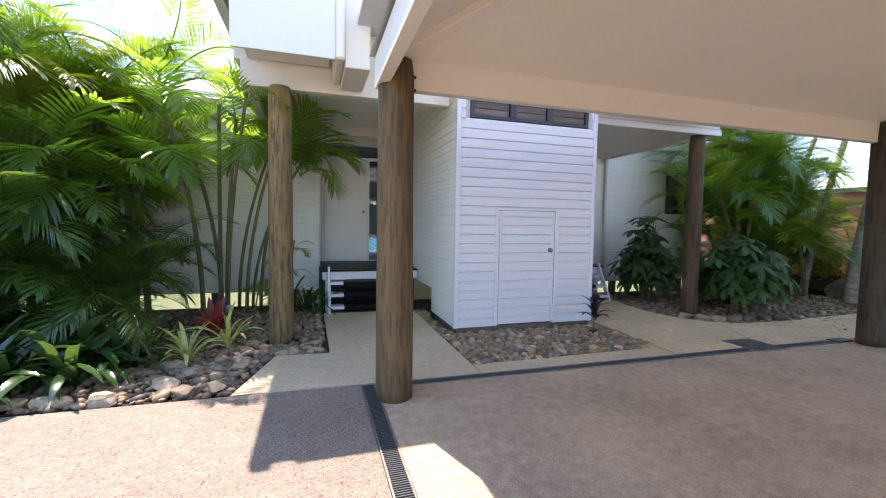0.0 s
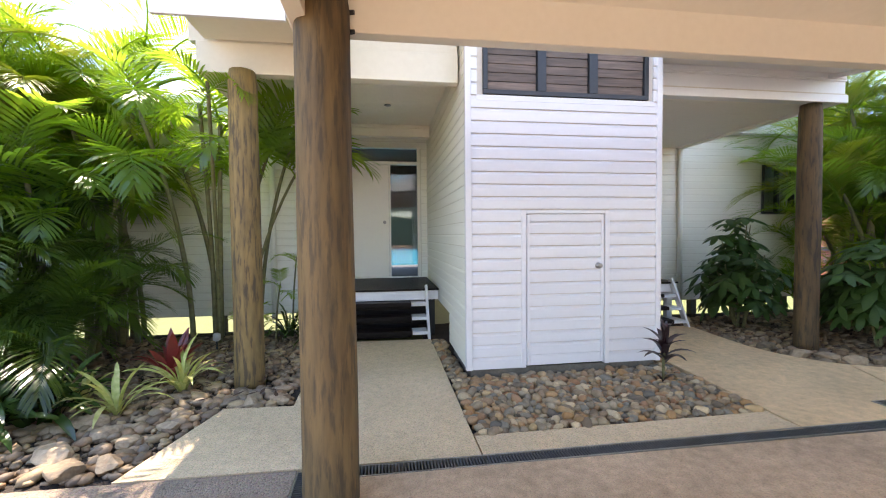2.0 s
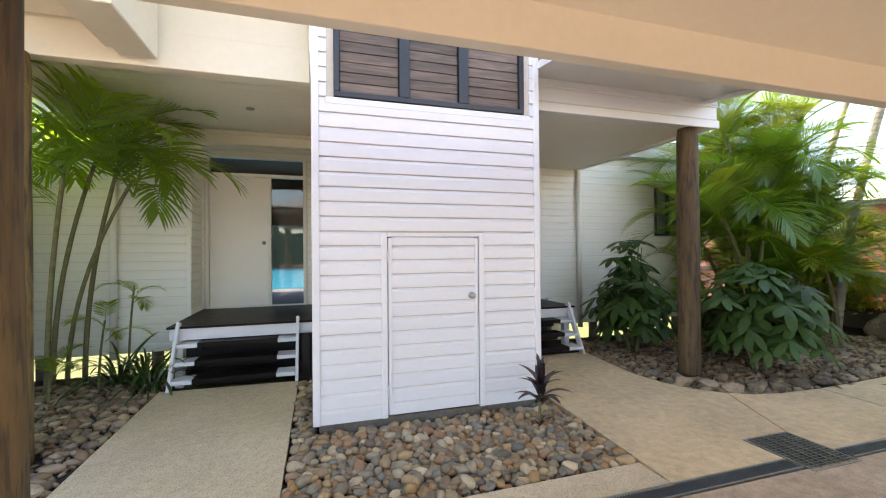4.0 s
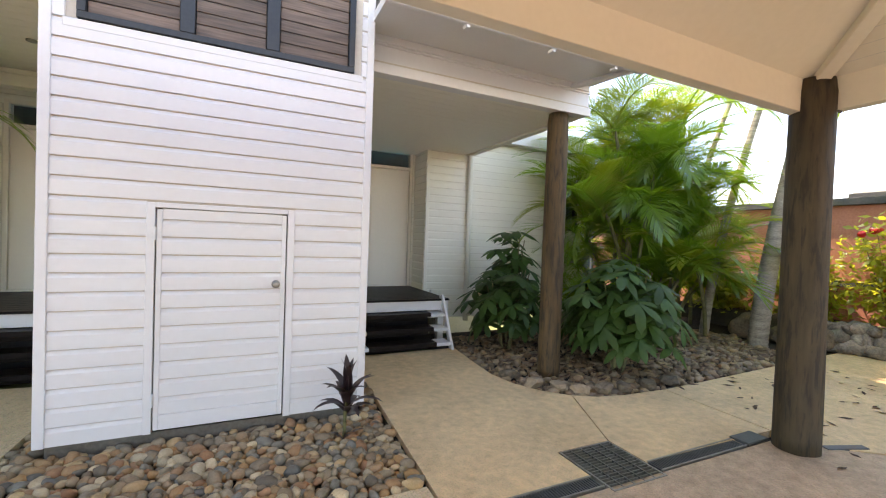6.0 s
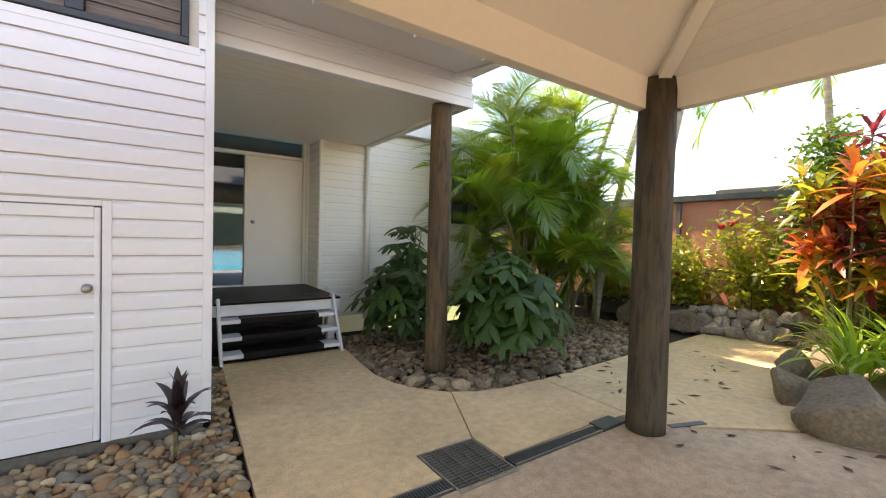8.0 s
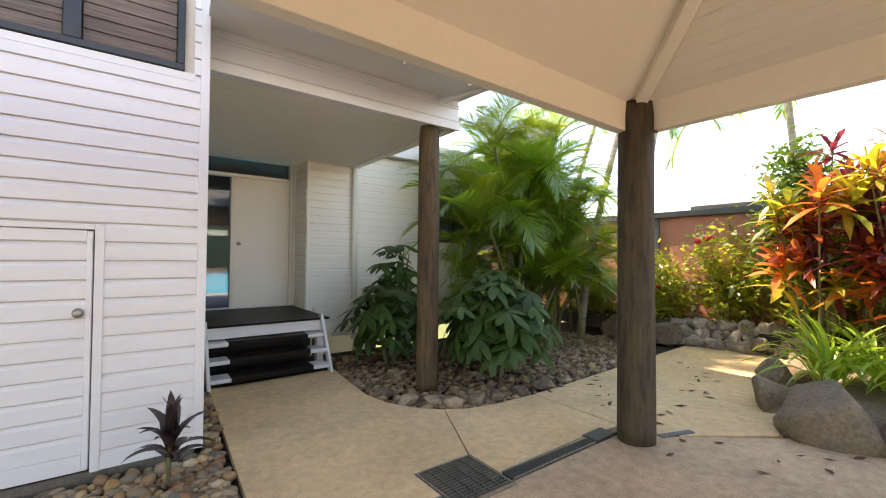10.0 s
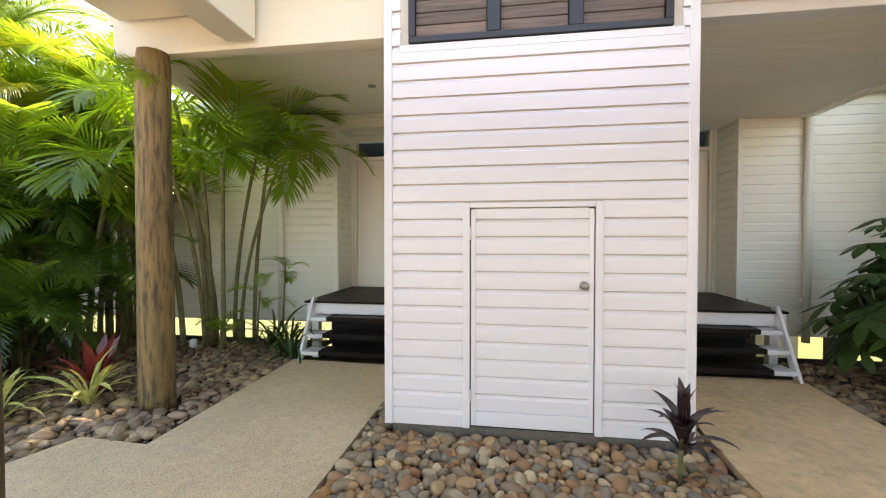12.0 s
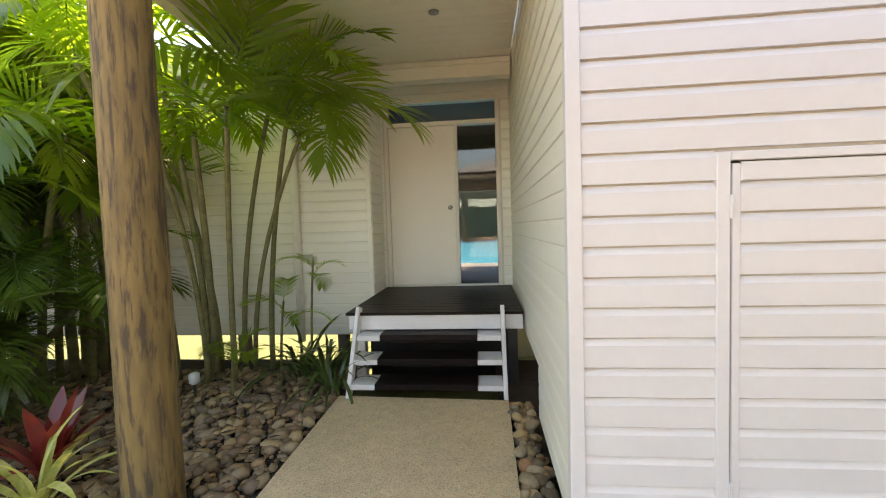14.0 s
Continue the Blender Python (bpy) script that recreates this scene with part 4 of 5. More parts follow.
def stone_bed(name, poly, near, step, r0, r1, mat_near, mat_rest, label, seed, flat=0.62, layers=1, avoid=()):
    """Stones over an outline: those in the near stretch are pieces, the rest one mesh."""
    rnd = random.Random(seed)
    bed = tagged(new(name), label, "stones")
    kinds = [stone_mesh("stone", mat_near, 2, seed + k, flat, 0.4 if layers > 1 else 0.42) for k in range(8)]
    low = []
    for k in range(5):
        bm = bmesh.new()
        bmesh.ops.create_icosphere(bm, subdivisions=1 if layers == 1 else 2, radius=1.0)
        vs = []
        for v in bm.verts:
            p = v.co
            d = 1 + 0.4 * noise.noise(p * 0.9 + Vector((seed + k * 3.3, 0, 0))) + 0.16 * noise.noise(p * 2.3)
            vs.append((p.x * d, p.y * d * 0.8, p.z * d * flat))
        low.append((np.array(vs), [[v.index for v in f.verts] for f in bm.faces]))
        bm.free()
    xs, ys = [p[0] for p in poly], [p[1] for p in poly]
    pts = []
    for lay in range(layers):
        y = min(ys) + step * 0.4
        row = lay
        while y < max(ys):
            x = min(xs) + step * (0.3 + 0.5 * (row % 2))
            while x < max(xs):
                px, py = x + rnd.uniform(-0.34, 0.34) * step, y + rnd.uniform(-0.34, 0.34) * step
                if inside(px, py, poly) and all((px - ax) ** 2 + (py - ay) ** 2 > ar * ar for ax, ay, ar in avoid):
                    pts.append((px, py, lay))
                x += step
            y += step * 0.87
            row += 1
    made = 0
    allv, allf, base = [], [], 0
    for px, py, lay in pts:
        r = r0 + (r1 - r0) * rnd.random() ** 2.0
        z = -0.045 + r * flat * 0.55 + lay * r0 * 0.8
        m = pose(px, py, z, rnd.uniform(-18, 18), rnd.uniform(-18, 18), rnd.uniform(0, 360)) @ Matrix.Diagonal((r * rnd.uniform(0.9, 1.25), r, r * rnd.uniform(0.85, 1.15), 1))
        if near[0] < px < near[1] and near[2] < py < near[3] and made < 300:
            piece("stone", rnd.choice(kinds), bed, m)
            made += 1
        else:
            v, f = rnd.choice(low)
            a = np.array(m)
            allv.append(v @ a[:3, :3].T + a[:3, 3])
            allf += [[i + base for i in q] for q in f]
            base += len(v)
    if allv:
        me = bpy.data.meshes.new("stones_rest")
        me.from_pydata(np.concatenate(allv).tolist(), [], allf)
        me.materials.append(mat_rest)
        me.shade_smooth()
        ob = new("stone_fill", me)
        ob.parent = bed
        tagged(ob, kind="stuff")
    return bed


def rock(name, x, y, z, sx, sy, sz, material, label, group, seed, rz=0.0):
    t = new(name)
    me = bpy.data.meshes.new(name)
    bm = bmesh.new()
    bmesh.ops.create_icosphere(bm, subdivisions=4, radius=1.0)
    rnd = random.Random(seed * 13)
    cuts = [(Vector((rnd.gauss(0, 1), rnd.gauss(0, 1), rnd.gauss(0.2, 1))).normalized(), rnd.uniform(0.5, 0.8)) for _ in range(11)]
    for v in bm.verts:
        p = v.co.copy()
        # broken faces
        for way, reach in cuts:
            over = p.dot(way) - reach
            if over > 0:
                p -= way * over * 0.9
        # squarish with faceted sides
        q = Vector([math.copysign(abs(c) ** 0.9, c) for c in p])
        d = 1.12 + 0.12 * noise.noise(p * 1.1 + Vector((seed, 0, 0))) + 0.07 * noise.noise(p * 2.6 + Vector((0, seed, 0))) + 0.035 * noise.noise(p * 7)
        v.co = Vector((q.x * d * sx, q.y * d * sy, q.z * d * sz))
    bm.to_mesh(me)
    bm.free()
    me.materials.append(material)
    me.shade_smooth()
    me.set_sharp_from_angle(angle=0.3)
    bpy.data.objects.remove(t)
    ob = new(name, me)
    ob.matrix_basis = pose(x, y, z, 0, 0, rz)
    return tagged(ob, label, "rock", group)


stone_bed("pebble_bed", [(1.345, 4.06), (3.64, 4.08), (3.68, 5.0), (3.82, 6.8), (3.60, 6.8), (3.58, 5.2), (1.49, 5.2), (1.49, 6.72), (1.345, 6.72)], (1.7, 3.66, 4.0, 4.66), 0.07, 0.029, 0.057, M_PEB, M_PEBS, "bed of rounded multicoloured river pebbles before the tower", 3, 0.68, 2)
stone_bed("garden_stones", [(-2.9, 3.98), (-0.88, 3.92), (-0.64, 4.83), (-0.09, 4.83), (-0.12, 7.1), (0.0, 7.5), (-4.4, 7.5), (-4.4, 4.6)], (-0.95, 0, 4.3, 5.4), 0.062, 0.02, 0.075, M_SCREEP, M_SCREE, "grey-brown garden stones under the palms", 21, 0.55, 1, [(-0.58, 5.44, 0.17)])
stone_bed("garden_stones", [(5.29, 6.8), (5.20, 6.2), (5.16, 5.72), (5.24, 5.38), (5.38, 5.16), (5.56, 4.97), (5.8, 4.83), (6.1, 4.77), (8.5, 4.84), (9.6, 4.95), (10.4, 6.2), (9.6, 7.5), (5.3, 7.5)], (5.1, 6.3, 4.7, 5.3), 0.066, 0.02, 0.075, M_SCREEP, M_SCREE, "dark stones covering the garden island", 33, 0.55, 1, [(5.82, 5.6, 0.15)])
rnd = random.Random(5)
for i, (x, y, s) in enumerate(((-1.0, 4.06, 0.12), (-1.2, 3.99, 0.15), (-1.42, 4.22, 0.17), (-1.52, 4.72, 0.14), (-1.78, 3.99, 0.17), (-2.12, 4.02, 0.15), (-2.42, 4.05, 0.13), (-2.75, 4.0, 0.14), (-0.88, 4.55, 0.09), (-0.42, 4.93, 0.12), (-0.2, 4.92, 0.1), (-1.3, 4.5, 0.12), (-1.05, 4.35, 0.10))):
    s *= 0.72
    rock("border_rock", x, y, s * 0.02, s * 1.2, s * 0.8, s * 0.5, M_ROCK, "rounded tan sandstone rock edging the garden", "border rocks", i * 1.7, rnd.uniform(0, 180))
for i, (x, y, s) in enumerate(((5.36, 5.28, 0.12), (5.55, 5.10, 0.1), (5.72, 4.98, 0.1), (5.95, 4.90, 0.11), (6.2, 4.88, 0.1), (6.5, 4.84, 0.1), (5.28, 5.6, 0.09), (6.85, 4.86, 0.1))):
    rock("border_rock", x, y, s * 0.2, s * 1.1, s * 0.75, s * 0.55, M_ROCK if i < 3 else M_BOULDER, "rough brown rock edging the garden island", "border rocks", 40 + i * 1.3, rnd.uniform(0, 180))
for x, y, z, sx, sy, sz, rz, sd in ((7.80, 2.62, 0.12, 0.38, 0.36, 0.31, 20, 3), (7.85, 1.95, 0.10, 0.36, 0.46, 0.27, 70, 8), (8.0, 0.8, 0.18, 0.5, 0.6, 0.36, 40, 11), (8.2, 3.08, 0.1, 0.22, 0.18, 0.22, 10, 15), (9.0, 3.25, 0.1, 0.4, 0.2, 0.24, 15, 19), (9.8, 3.1, 0.1, 0.4, 0.22, 0.2, 30, 23), (10.55, 5.35, 0.14, 0.42, 0.24, 0.24, 80, 27), (10.7, 6.1, 0.1, 0.35, 0.3, 0.24, 10, 31)):
    rock("boulder", x, y, z, sx, sy, sz, M_BOULDER, "large weathered grey-brown boulder holding the raised bed", "boulders", sd, rz)
bm = bmesh.new()
n = 20
vv = [[bm.verts.new((8.0 + 4.2 * i / n, -3 + 6.0 * j / n - 0.1 * (1 - i / n) * (j / n), (0.02 if i == 0 or j == n else 0.2) + 0.05 * noise.noise((i * 0.7, j * 0.7, 0)))) for i in range(n + 1)] for j in range(n + 1)]
for j in range(n):
    for i in range(n):
        bm.faces.new((vv[j][i], vv[j][i + 1], vv[j + 1][i + 1], vv[j + 1][i]))
rock_wall = tagged(new("rock_wall"), "low dry-stacked wall of rough grey-brown rocks holding the fence bed", "rock wall")
rnd = random.Random(91)
WALL_ROCKS = [stone_mesh("rock", M_WALLROCK, 2, 200 + k, 0.8, 0.7) for k in range(6)]
for course in range(3):
    for k in range(15):
        f = (k + 0.5 * (course % 2) + rnd.uniform(-0.2, 0.2)) / 15
        r = rnd.uniform(0.09, 0.17)
        piece("rock", WALL_ROCKS[rnd.randrange(6)], rock_wall, pose(10.62 + 0.45 * f + 0.09 * course + rnd.uniform(-0.04, 0.04), 5.1 - 1.95 * f, 0.06 + course * 0.14 + rnd.uniform(-0.02, 0.02), rnd.uniform(-30, 30), rnd.uniform(-30, 30), rnd.uniform(0, 360)) @ Matrix.Diagonal((r * 1.25, r, r, 1)))
fb = bmesh.new()
vf = [[fb.verts.new((10.75 + 1.3 * i / 8, 3.0 + 5.0 * j / 16, (0.05 if i == 0 else 0.30) + 0.05 * noise.noise((i * 0.9, j * 0.9, 4)))) for i in range(9)] for j in range(17)]
for j in range(16):
    for i in range(8):
        fb.faces.new((vf[j][i], vf[j][i + 1], vf[j + 1][i + 1], vf[j + 1][i]))
structure(part("ground_fence_bed", fb, M_SOIL, None, "", True), "dark mulched soil of the bed along the fence", "soil")
structure(part("ground_raised_bed", bm, M_BEDSOIL, None, "", True), "pale gravelly soil of the raised bed", "soil")


# ---- plants ----
def strip(bm, pts, widths, side, fold=0.0):
    """A tapering blade along points; side gives the way across it, fold lifts its edges."""
    up = Vector((0, 0, 1))
    rows = []
    for p, w, s in zip(pts, widths, side):
        p, s = Vector(p), Vector(s)
        if w < 1e-4:
            rows.append([bm.verts.new(p)])
        elif fold:
            rows.append([bm.verts.new(p - s * w + up * fold * w), bm.verts.new(p), bm.verts.new(p + s * w + up * fold * w)])
        else:
            rows.append([bm.verts.new(p - s * w), bm.verts.new(p + s * w)])
    for a, b in zip(rows, rows[1:]):
        if len(a) == len(b):
            for i in range(len(a) - 1):
                bm.faces.new((a[i], a[i + 1], b[i + 1], b[i]))
        elif len(b) == 1:
            for i in range(len(a) - 1):
                bm.faces.new((a[i], a[i + 1], b[0]))
        else:
            for i in range(len(b) - 1):
                bm.faces.new((a[0], b[i + 1], b[i]))


def frond_mesh(e0, e1, pairs, width, leaf, seed, material, vee=25, bare=0.14):
    """A feather palm frond one metre long, leaving the stem at angle e0 and ending at e1."""
    rnd = random.Random(seed)
    hang = rnd.uniform(0.18, 0.5)
    bm = bmesh.new()
    n = 14
    pts, dirs = [Vector((0, 0, 0))], []
    for i in range(n):
        a = radians(e0 + (e1 - e0) * (i / (n - 1)) ** 1.2)
        d = Vector((math.cos(a), 0.06 * math.sin(i * 0.5 + seed), math.sin(a)))
        dirs.append(d)
        pts.append(pts[-1] + d / n)
    dirs.append(dirs[-1])
    tube(bm, pts, [0.011 * (1 - 0.85 * i / n) for i in range(n + 1)], 5, False)
    for i in range(pairs):
        f = bare + (1 - bare) * (i + rnd.random() * 0.15) / pairs
        k = min(int(f * n), n - 1)
        p = pts[k].lerp(pts[k + 1], f * n - k)
        d = dirs[k].normalized()
        up = Vector((-d.z, 0, d.x))
        for s in (-1, 1):
            g = (f - bare) / (1 - bare)
            ln = leaf * (0.55 + 0.75 * math.sin(math.pi * min(1, 0.12 + 0.85 * g))) * rnd.uniform(0.93, 1.04) * (1 - 0.35 * g * g)
            sweep = radians(62 - 40 * g + rnd.uniform(-2, 2))
            v = radians(vee + rnd.uniform(-4, 4))
            out = (d * math.cos(sweep) + (Vector((0, s, 0)) * math.cos(v) + up * math.sin(v)) * math.sin(sweep)).normalized()
            droop = hang + rnd.uniform(-0.05, 0.05)
            q = [p, p + out * ln * 0.35 - Vector((0, 0, droop * ln * 0.06)), p + out * ln * 0.7 - Vector((0, 0, droop * ln * 0.3)), p + out * ln - Vector((0, 0, droop * ln * 0.72))]
            across = out.cross(up).normalized()
            across = (across + up * rnd.uniform(-0.12, 0.12)).normalized()
            strip(bm, q, [width * 0.35, width, width * 0.8, 0], [across] * 4)
    return mesh_of("frond", bm, material)


FINE = [frond_mesh(e0, e1, 52, 0.0046, 0.29, k, M_PALM) for k, (e0, e1) in enumerate(((78, 5), (66, -25), (50, -45), (35, -60), (72, -40), (58, -10)))]
FINE_SHADED = [frond_mesh(e0, e1, 50, 0.0048, 0.28, k + 60, M_PALM_SHADED) for k, (e0, e1) in enumerate(((74, 0), (62, -30), (48, -45), (36, -55)))]
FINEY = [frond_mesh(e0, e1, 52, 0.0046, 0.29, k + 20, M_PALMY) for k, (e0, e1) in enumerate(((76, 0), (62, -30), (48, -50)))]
BROAD = [frond_mesh(e0, e1, 20, 0.0150, 0.37, k + 40, M_PALMB, 12, 0.16) for k, (e0, e1) in enumerate(((60, -35), (42, -55), (28, -60), (70, -20)))]


def palm(x, y, z, stems, fronds, kinds, size, label, group, seed, material=M_STEM, spread=(0, 360), lift=1.0):
    """A clump of canes, each with a crown of fronds."""
    rnd = random.Random(seed)
    p = thing("palm", label, "palm", group, (x, y, z))
    for dx, dy, h, lx, ly, r in stems:
        bm = bmesh.new()
        pts, rad = [], []
        n = 110 if material is M_TRUNK else 12
        for i in range(n + 1):
            f = i / n
            g = f ** 1.4 if material is M_TRUNK else f * f
            pts.append((dx + lx * g, dy + ly * g, -0.05 + (h + 0.05) * f))
            rad.append(r * (1.15 - 0.35 * f) * (1.06 if i % 2 else 1.0))
        tube(bm, pts, rad, 12 if material is M_TRUNK else 10)
        st = part("stem", bm, material, p, "", True)
        top = pts[-1]
        for k in range(fronds):
            a = spread[0] + (spread[1] - spread[0]) * (k + rnd.random() * 0.7) / fronds
            drop = rnd.random()
            me = kinds[rnd.randrange(len(kinds))]
            sc = size * rnd.uniform(0.75, 1.15)
            piece("frond", me, st, Matrix.Translation((top[0], top[1], top[2] - drop * 0.25 * lift)) @ pose(0, 0, 0, rnd.uniform(-16, 16), rnd.uniform(-12, 14), a) @ Matrix.Diagonal((sc, sc, sc, 1)))
    return p


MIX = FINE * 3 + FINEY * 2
def canes(n, h0, h1, spread, seed, r=0.03):
    rnd = random.Random(seed)
    return [(rnd.uniform(-spread, spread), rnd.uniform(-spread, spread), rnd.uniform(h0, h1), rnd.uniform(-0.5, 0.5), rnd.uniform(-0.25, 0.35), r) for _ in range(n)]


LP = "golden cane palm with arching feathery fronds over garden stones"
palm(-2.8, 7.3, 0, canes(4, 1.5, 3.4, 0.4, 1), 7, MIX, 1.75, LP, "cane palms", 1)
palm(-3.7, 7.0, 0, canes(6, 1.4, 3.8, 0.5, 2), 7, MIX, 1.8, LP, "cane palms", 2)
palm(-4.9, 6.9, 0, canes(7, 1.6, 4.6, 0.5, 3), 7, MIX, 1.9, LP, "cane palms", 3)
palm(-4.1, 5.5, 0, canes(5, 0.4, 1.6, 0.4, 4), 7, FINE + FINE_SHADED, 1.7, LP, "cane palms", 4)
palm(-6.1, 6.5, 0, canes(7, 1.5, 5.4, 0.5, 5), 8, MIX, 1.9, LP, "cane palms", 5)
palm(-3.0, 7.6, 0, canes(3, 1.4, 2.6, 0.4, 6), 6, MIX, 1.7, LP, "cane palms", 6)
palm(-5.2, 7.4, 0, canes(5, 2.2, 5.2, 0.5, 7), 7, FINEY + FINE, 1.8, LP, "cane palms", 7)
palm(-7.0, 6.5, 0, canes(6, 2.0, 5.6, 0.6, 8), 8, MIX, 1.9, LP, "cane palms", 8)
palm(-2.75, 5.75, 0, canes(5, 0.3, 0.9, 0.35, 9), 7, FINE_SHADED, 1.25, "low young palm with arching fronds coloured dark for the shade", "cane palms", 9)
palm(-3.6, 4.9, 0, canes(5, 0.2, 0.8, 0.35, 10), 7, FINE_SHADED, 1.25, "low young palm with arching fronds coloured dark for the shade", "cane palms", 10)
palm(-2.75, 6.2, 0, canes(5, 0.3, 0.9, 0.3, 13), 7, FINE_SHADED, 1.2, "low young palm with arching fronds coloured dark for the shade", "cane palms", 13)
palm(-3.3, 5.9, 0, canes(5, 0.4, 1.3, 0.35, 14), 7, FINE_SHADED, 1.3, "low young palm with arching fronds coloured dark for the shade", "cane palms", 14)
palm(-3.3, 6.7, 0, canes(6, 0.7, 2.0, 0.4, 15), 7, FINE_SHADED, 1.4, "low young palm with arching fronds coloured dark for the shade", "cane palms", 15)
palm(-4.6, 5.2, 0, canes(6, 0.4, 1.4, 0.35, 17), 7, FINE_SHADED, 1.3, "low young palm with arching fronds coloured dark for the shade", "cane palms", 17)
palm(-1.5, 7.25, 0, [(0.0, 0.05, 2.85, 0.25, -0.55, 0.03), (-0.12, 0.3, 2.5, -0.35, -0.3, 0.03), (0.12, 0.35, 2.6, 0.55, -0.25, 0.024), (0.3, -0.12, 2.35, 0.45, -0.6, 0.024), (-0.3, -0.1, 2.9, -0.3, -0.55, 0.03), (0.35, 0.15, 2.3, 0.75, -0.3, 0.021), (-0.1, 0.1, 3.0, 0.15, -0.7, 0.028), (0.45, 0.3, 2.7, 0.6, -0.5, 0.024)], 5, BROAD, 1.2, "broad-leaved clumping palm with bamboo-like canes beside the porch", "", 12)
for i, (x, y, h) in enumerate(((-0.75, 7.15, 0.75), (-1.05, 6.85, 0.45), (-0.6, 7.5, 1.1))):
    palm(x, y, 0, [(0, 0, h, 0.08, -0.05, 0.012)], 4, BROAD, 0.42, "small young palm shoot among the canes", "palm shoots", 55 + i)

palm(-1.45, 7.1, 0, [(0, 0, 2.9, 0.5, -1.5, 0.022)], 4, BROAD, 0.75, "slim leaning broad-leaved palm reaching past the porch post", "", 39)
BP = "broad-leaved palm with wide drooping leaflets over garden stones"
for i, (x, y, n, h0, h1) in enumerate(((-2.75, 6.9, 3, 1.9, 2.9), (-3.2, 6.3, 3, 1.6, 2.5), (-3.0, 7.5, 2, 2.8, 3.4))):
    palm(x, y, 0, canes(n, h0, h1, 0.35, 40 + i), 6, BROAD, 1.25, BP, "broad palms", 40 + i)

RP = "golden cane palm clump in the garden island"
palm(8.75, 6.75, 0, canes(8, 0.9, 2.9, 0.45, 21), 11, FINE * 2 + FINEY, 1.75, RP, "island palms", 21)
palm(9.3, 7.2, 0, canes(7, 1.0, 3.0, 0.5, 22), 10, FINE * 2 + FINEY, 1.6, RP, "island palms", 22)
palm(8.5, 7.5, 0, canes(4, 0.4, 1.3, 0.25, 23), 7, FINE, 1.0, RP, "island palms", 23)
palm(9.7, 6.7, 0, canes(5, 0.5, 2.0, 0.4, 24), 7, MIX, 1.4, RP, "island palms", 24)
palm(10.6, 7.6, 0, canes(4, 0.6, 1.6, 0.4, 25), 7, MIX, 1.4, RP, "island palms", 25)
palm(10.0, 6.5, 0, [(0, 0, 4.9, 1.7, 0.0, 0.065)], 4, FINE, 1.5, "slender leaning palm trunk among the canes", "", 26, M_TRUNK)
palm(9.5, 6.9, 0, [(0, 0, 4.9, 1.5, -0.3, 0.05)], 4, FINE, 1.5, "slender leaning palm trunk among the canes", "", 27, M_TRUNK)
palm(9.95, 5.62, 0, [(0, 0, 3.9, 0.5, -0.3, 0.115)], 4, FINE + FINEY, 1.4, "thick ringed grey palm trunk with drooping crown", "", 28, M_TRUNK)
palm(11.55, 3.45, 0, [(0, 0, 4.5, -0.1, 0.3, 0.055)], 11, FINE[2:4], 2.3, "tall palm by the fence with drooping fronds", "", 29, M_TRUNK)

palm(8.95, 7.1, 0, canes(8, 1.8, 4.0, 0.5, 31), 11, FINE * 2 + FINEY, 1.55, RP, "island palms", 31)


def blade_mesh(name, length, width, e0, e1, material, fold=0.25, n=7, tip=0.25):
    bm = bmesh.new()
    p, pts, w = Vector((0, 0, 0)), [], []
    for i in range(n + 1):
        f = i / n
        pts.append(p.copy())
        w.append(0.0 if i == n else width * min(1, 0.55 + f * 2) * min(1, (1 - f) / tip) ** 0.7)
        a = radians(e0 + (e1 - e0) * f)
        p += Vector((math.cos(a), 0, math.sin(a))) * length / n
    strip(bm, pts, w, [(0, 1, 0)] * (n + 1), fold)
    return mesh_of(name, bm, material, True)


def tuft(name, x, y, z, blades, count, label, category, group, seed, size=1.0, spread=0.05, tilt=10):
    """Leaves springing from one foot."""
    rnd = random.Random(seed)
    t = thing(name, label, category, group, (x, y, z))
    for k in range(count):
        a = 360 * (k * 0.381966 % 1) + rnd.uniform(-14, 14)
        sc = size * rnd.uniform(0.7, 1.1)
        d = spread * rnd.random() ** 0.5
        piece("leaf", blades[k % len(blades)], t, Matrix.Translation((d * math.cos(radians(a)), d * math.sin(radians(a)), 0)) @ pose(0, 0, 0, rnd.uniform(-tilt, tilt), rnd.uniform(-tilt, tilt), a) @ Matrix.Diagonal((sc, sc, sc, 1)))
    return t


LILY = [blade_mesh("leaf", 0.62, 0.033, e0, e1, M_LILY) for e0, e1 in ((80, -30), (68, -50), (55, -60), (85, 10))]
for i, (x, y, s) in enumerate(((-2.25, 4.55, 1.0), (-2.6, 4.45, 1.05), (-2.45, 4.85, 1.1), (-2.95, 4.6, 1.1), (-2.0, 4.9, 0.9), (-3.3, 4.4, 1.1), (-2.75, 4.2, 0.9), (-3.7, 4.35, 1.1))):
    tuft("strap_lily", x, y, -0.05, LILY, 34, "dark green strap-leaved lily clump at the garden edge", "plant", "lily clumps", 50 + i, s * 1.2, 0.18, 14)
SPID = [blade_mesh("leaf", 0.36, 0.014, e0, e1, M_SPIDER) for e0, e1 in ((75, -20), (60, -45), (85, 20))]
for i, (x, y, s) in enumerate(((-1.14, 5.33, 1.5), (-1.42, 4.87, 1.45), (-1.82, 5.1, 1.1))):
    tuft("spider_plant", x, y, -0.02, SPID, 18, "cream and green variegated strappy plant among stones", "plant", "variegated plants", 70 + i, s, 0.03)
BROMB = [blade_mesh("leaf", 0.42, 0.036, e0, e1, M_BROM, 0.4, 7, 0.35) for e0, e1 in ((80, 40), (68, 10), (88, 65))]
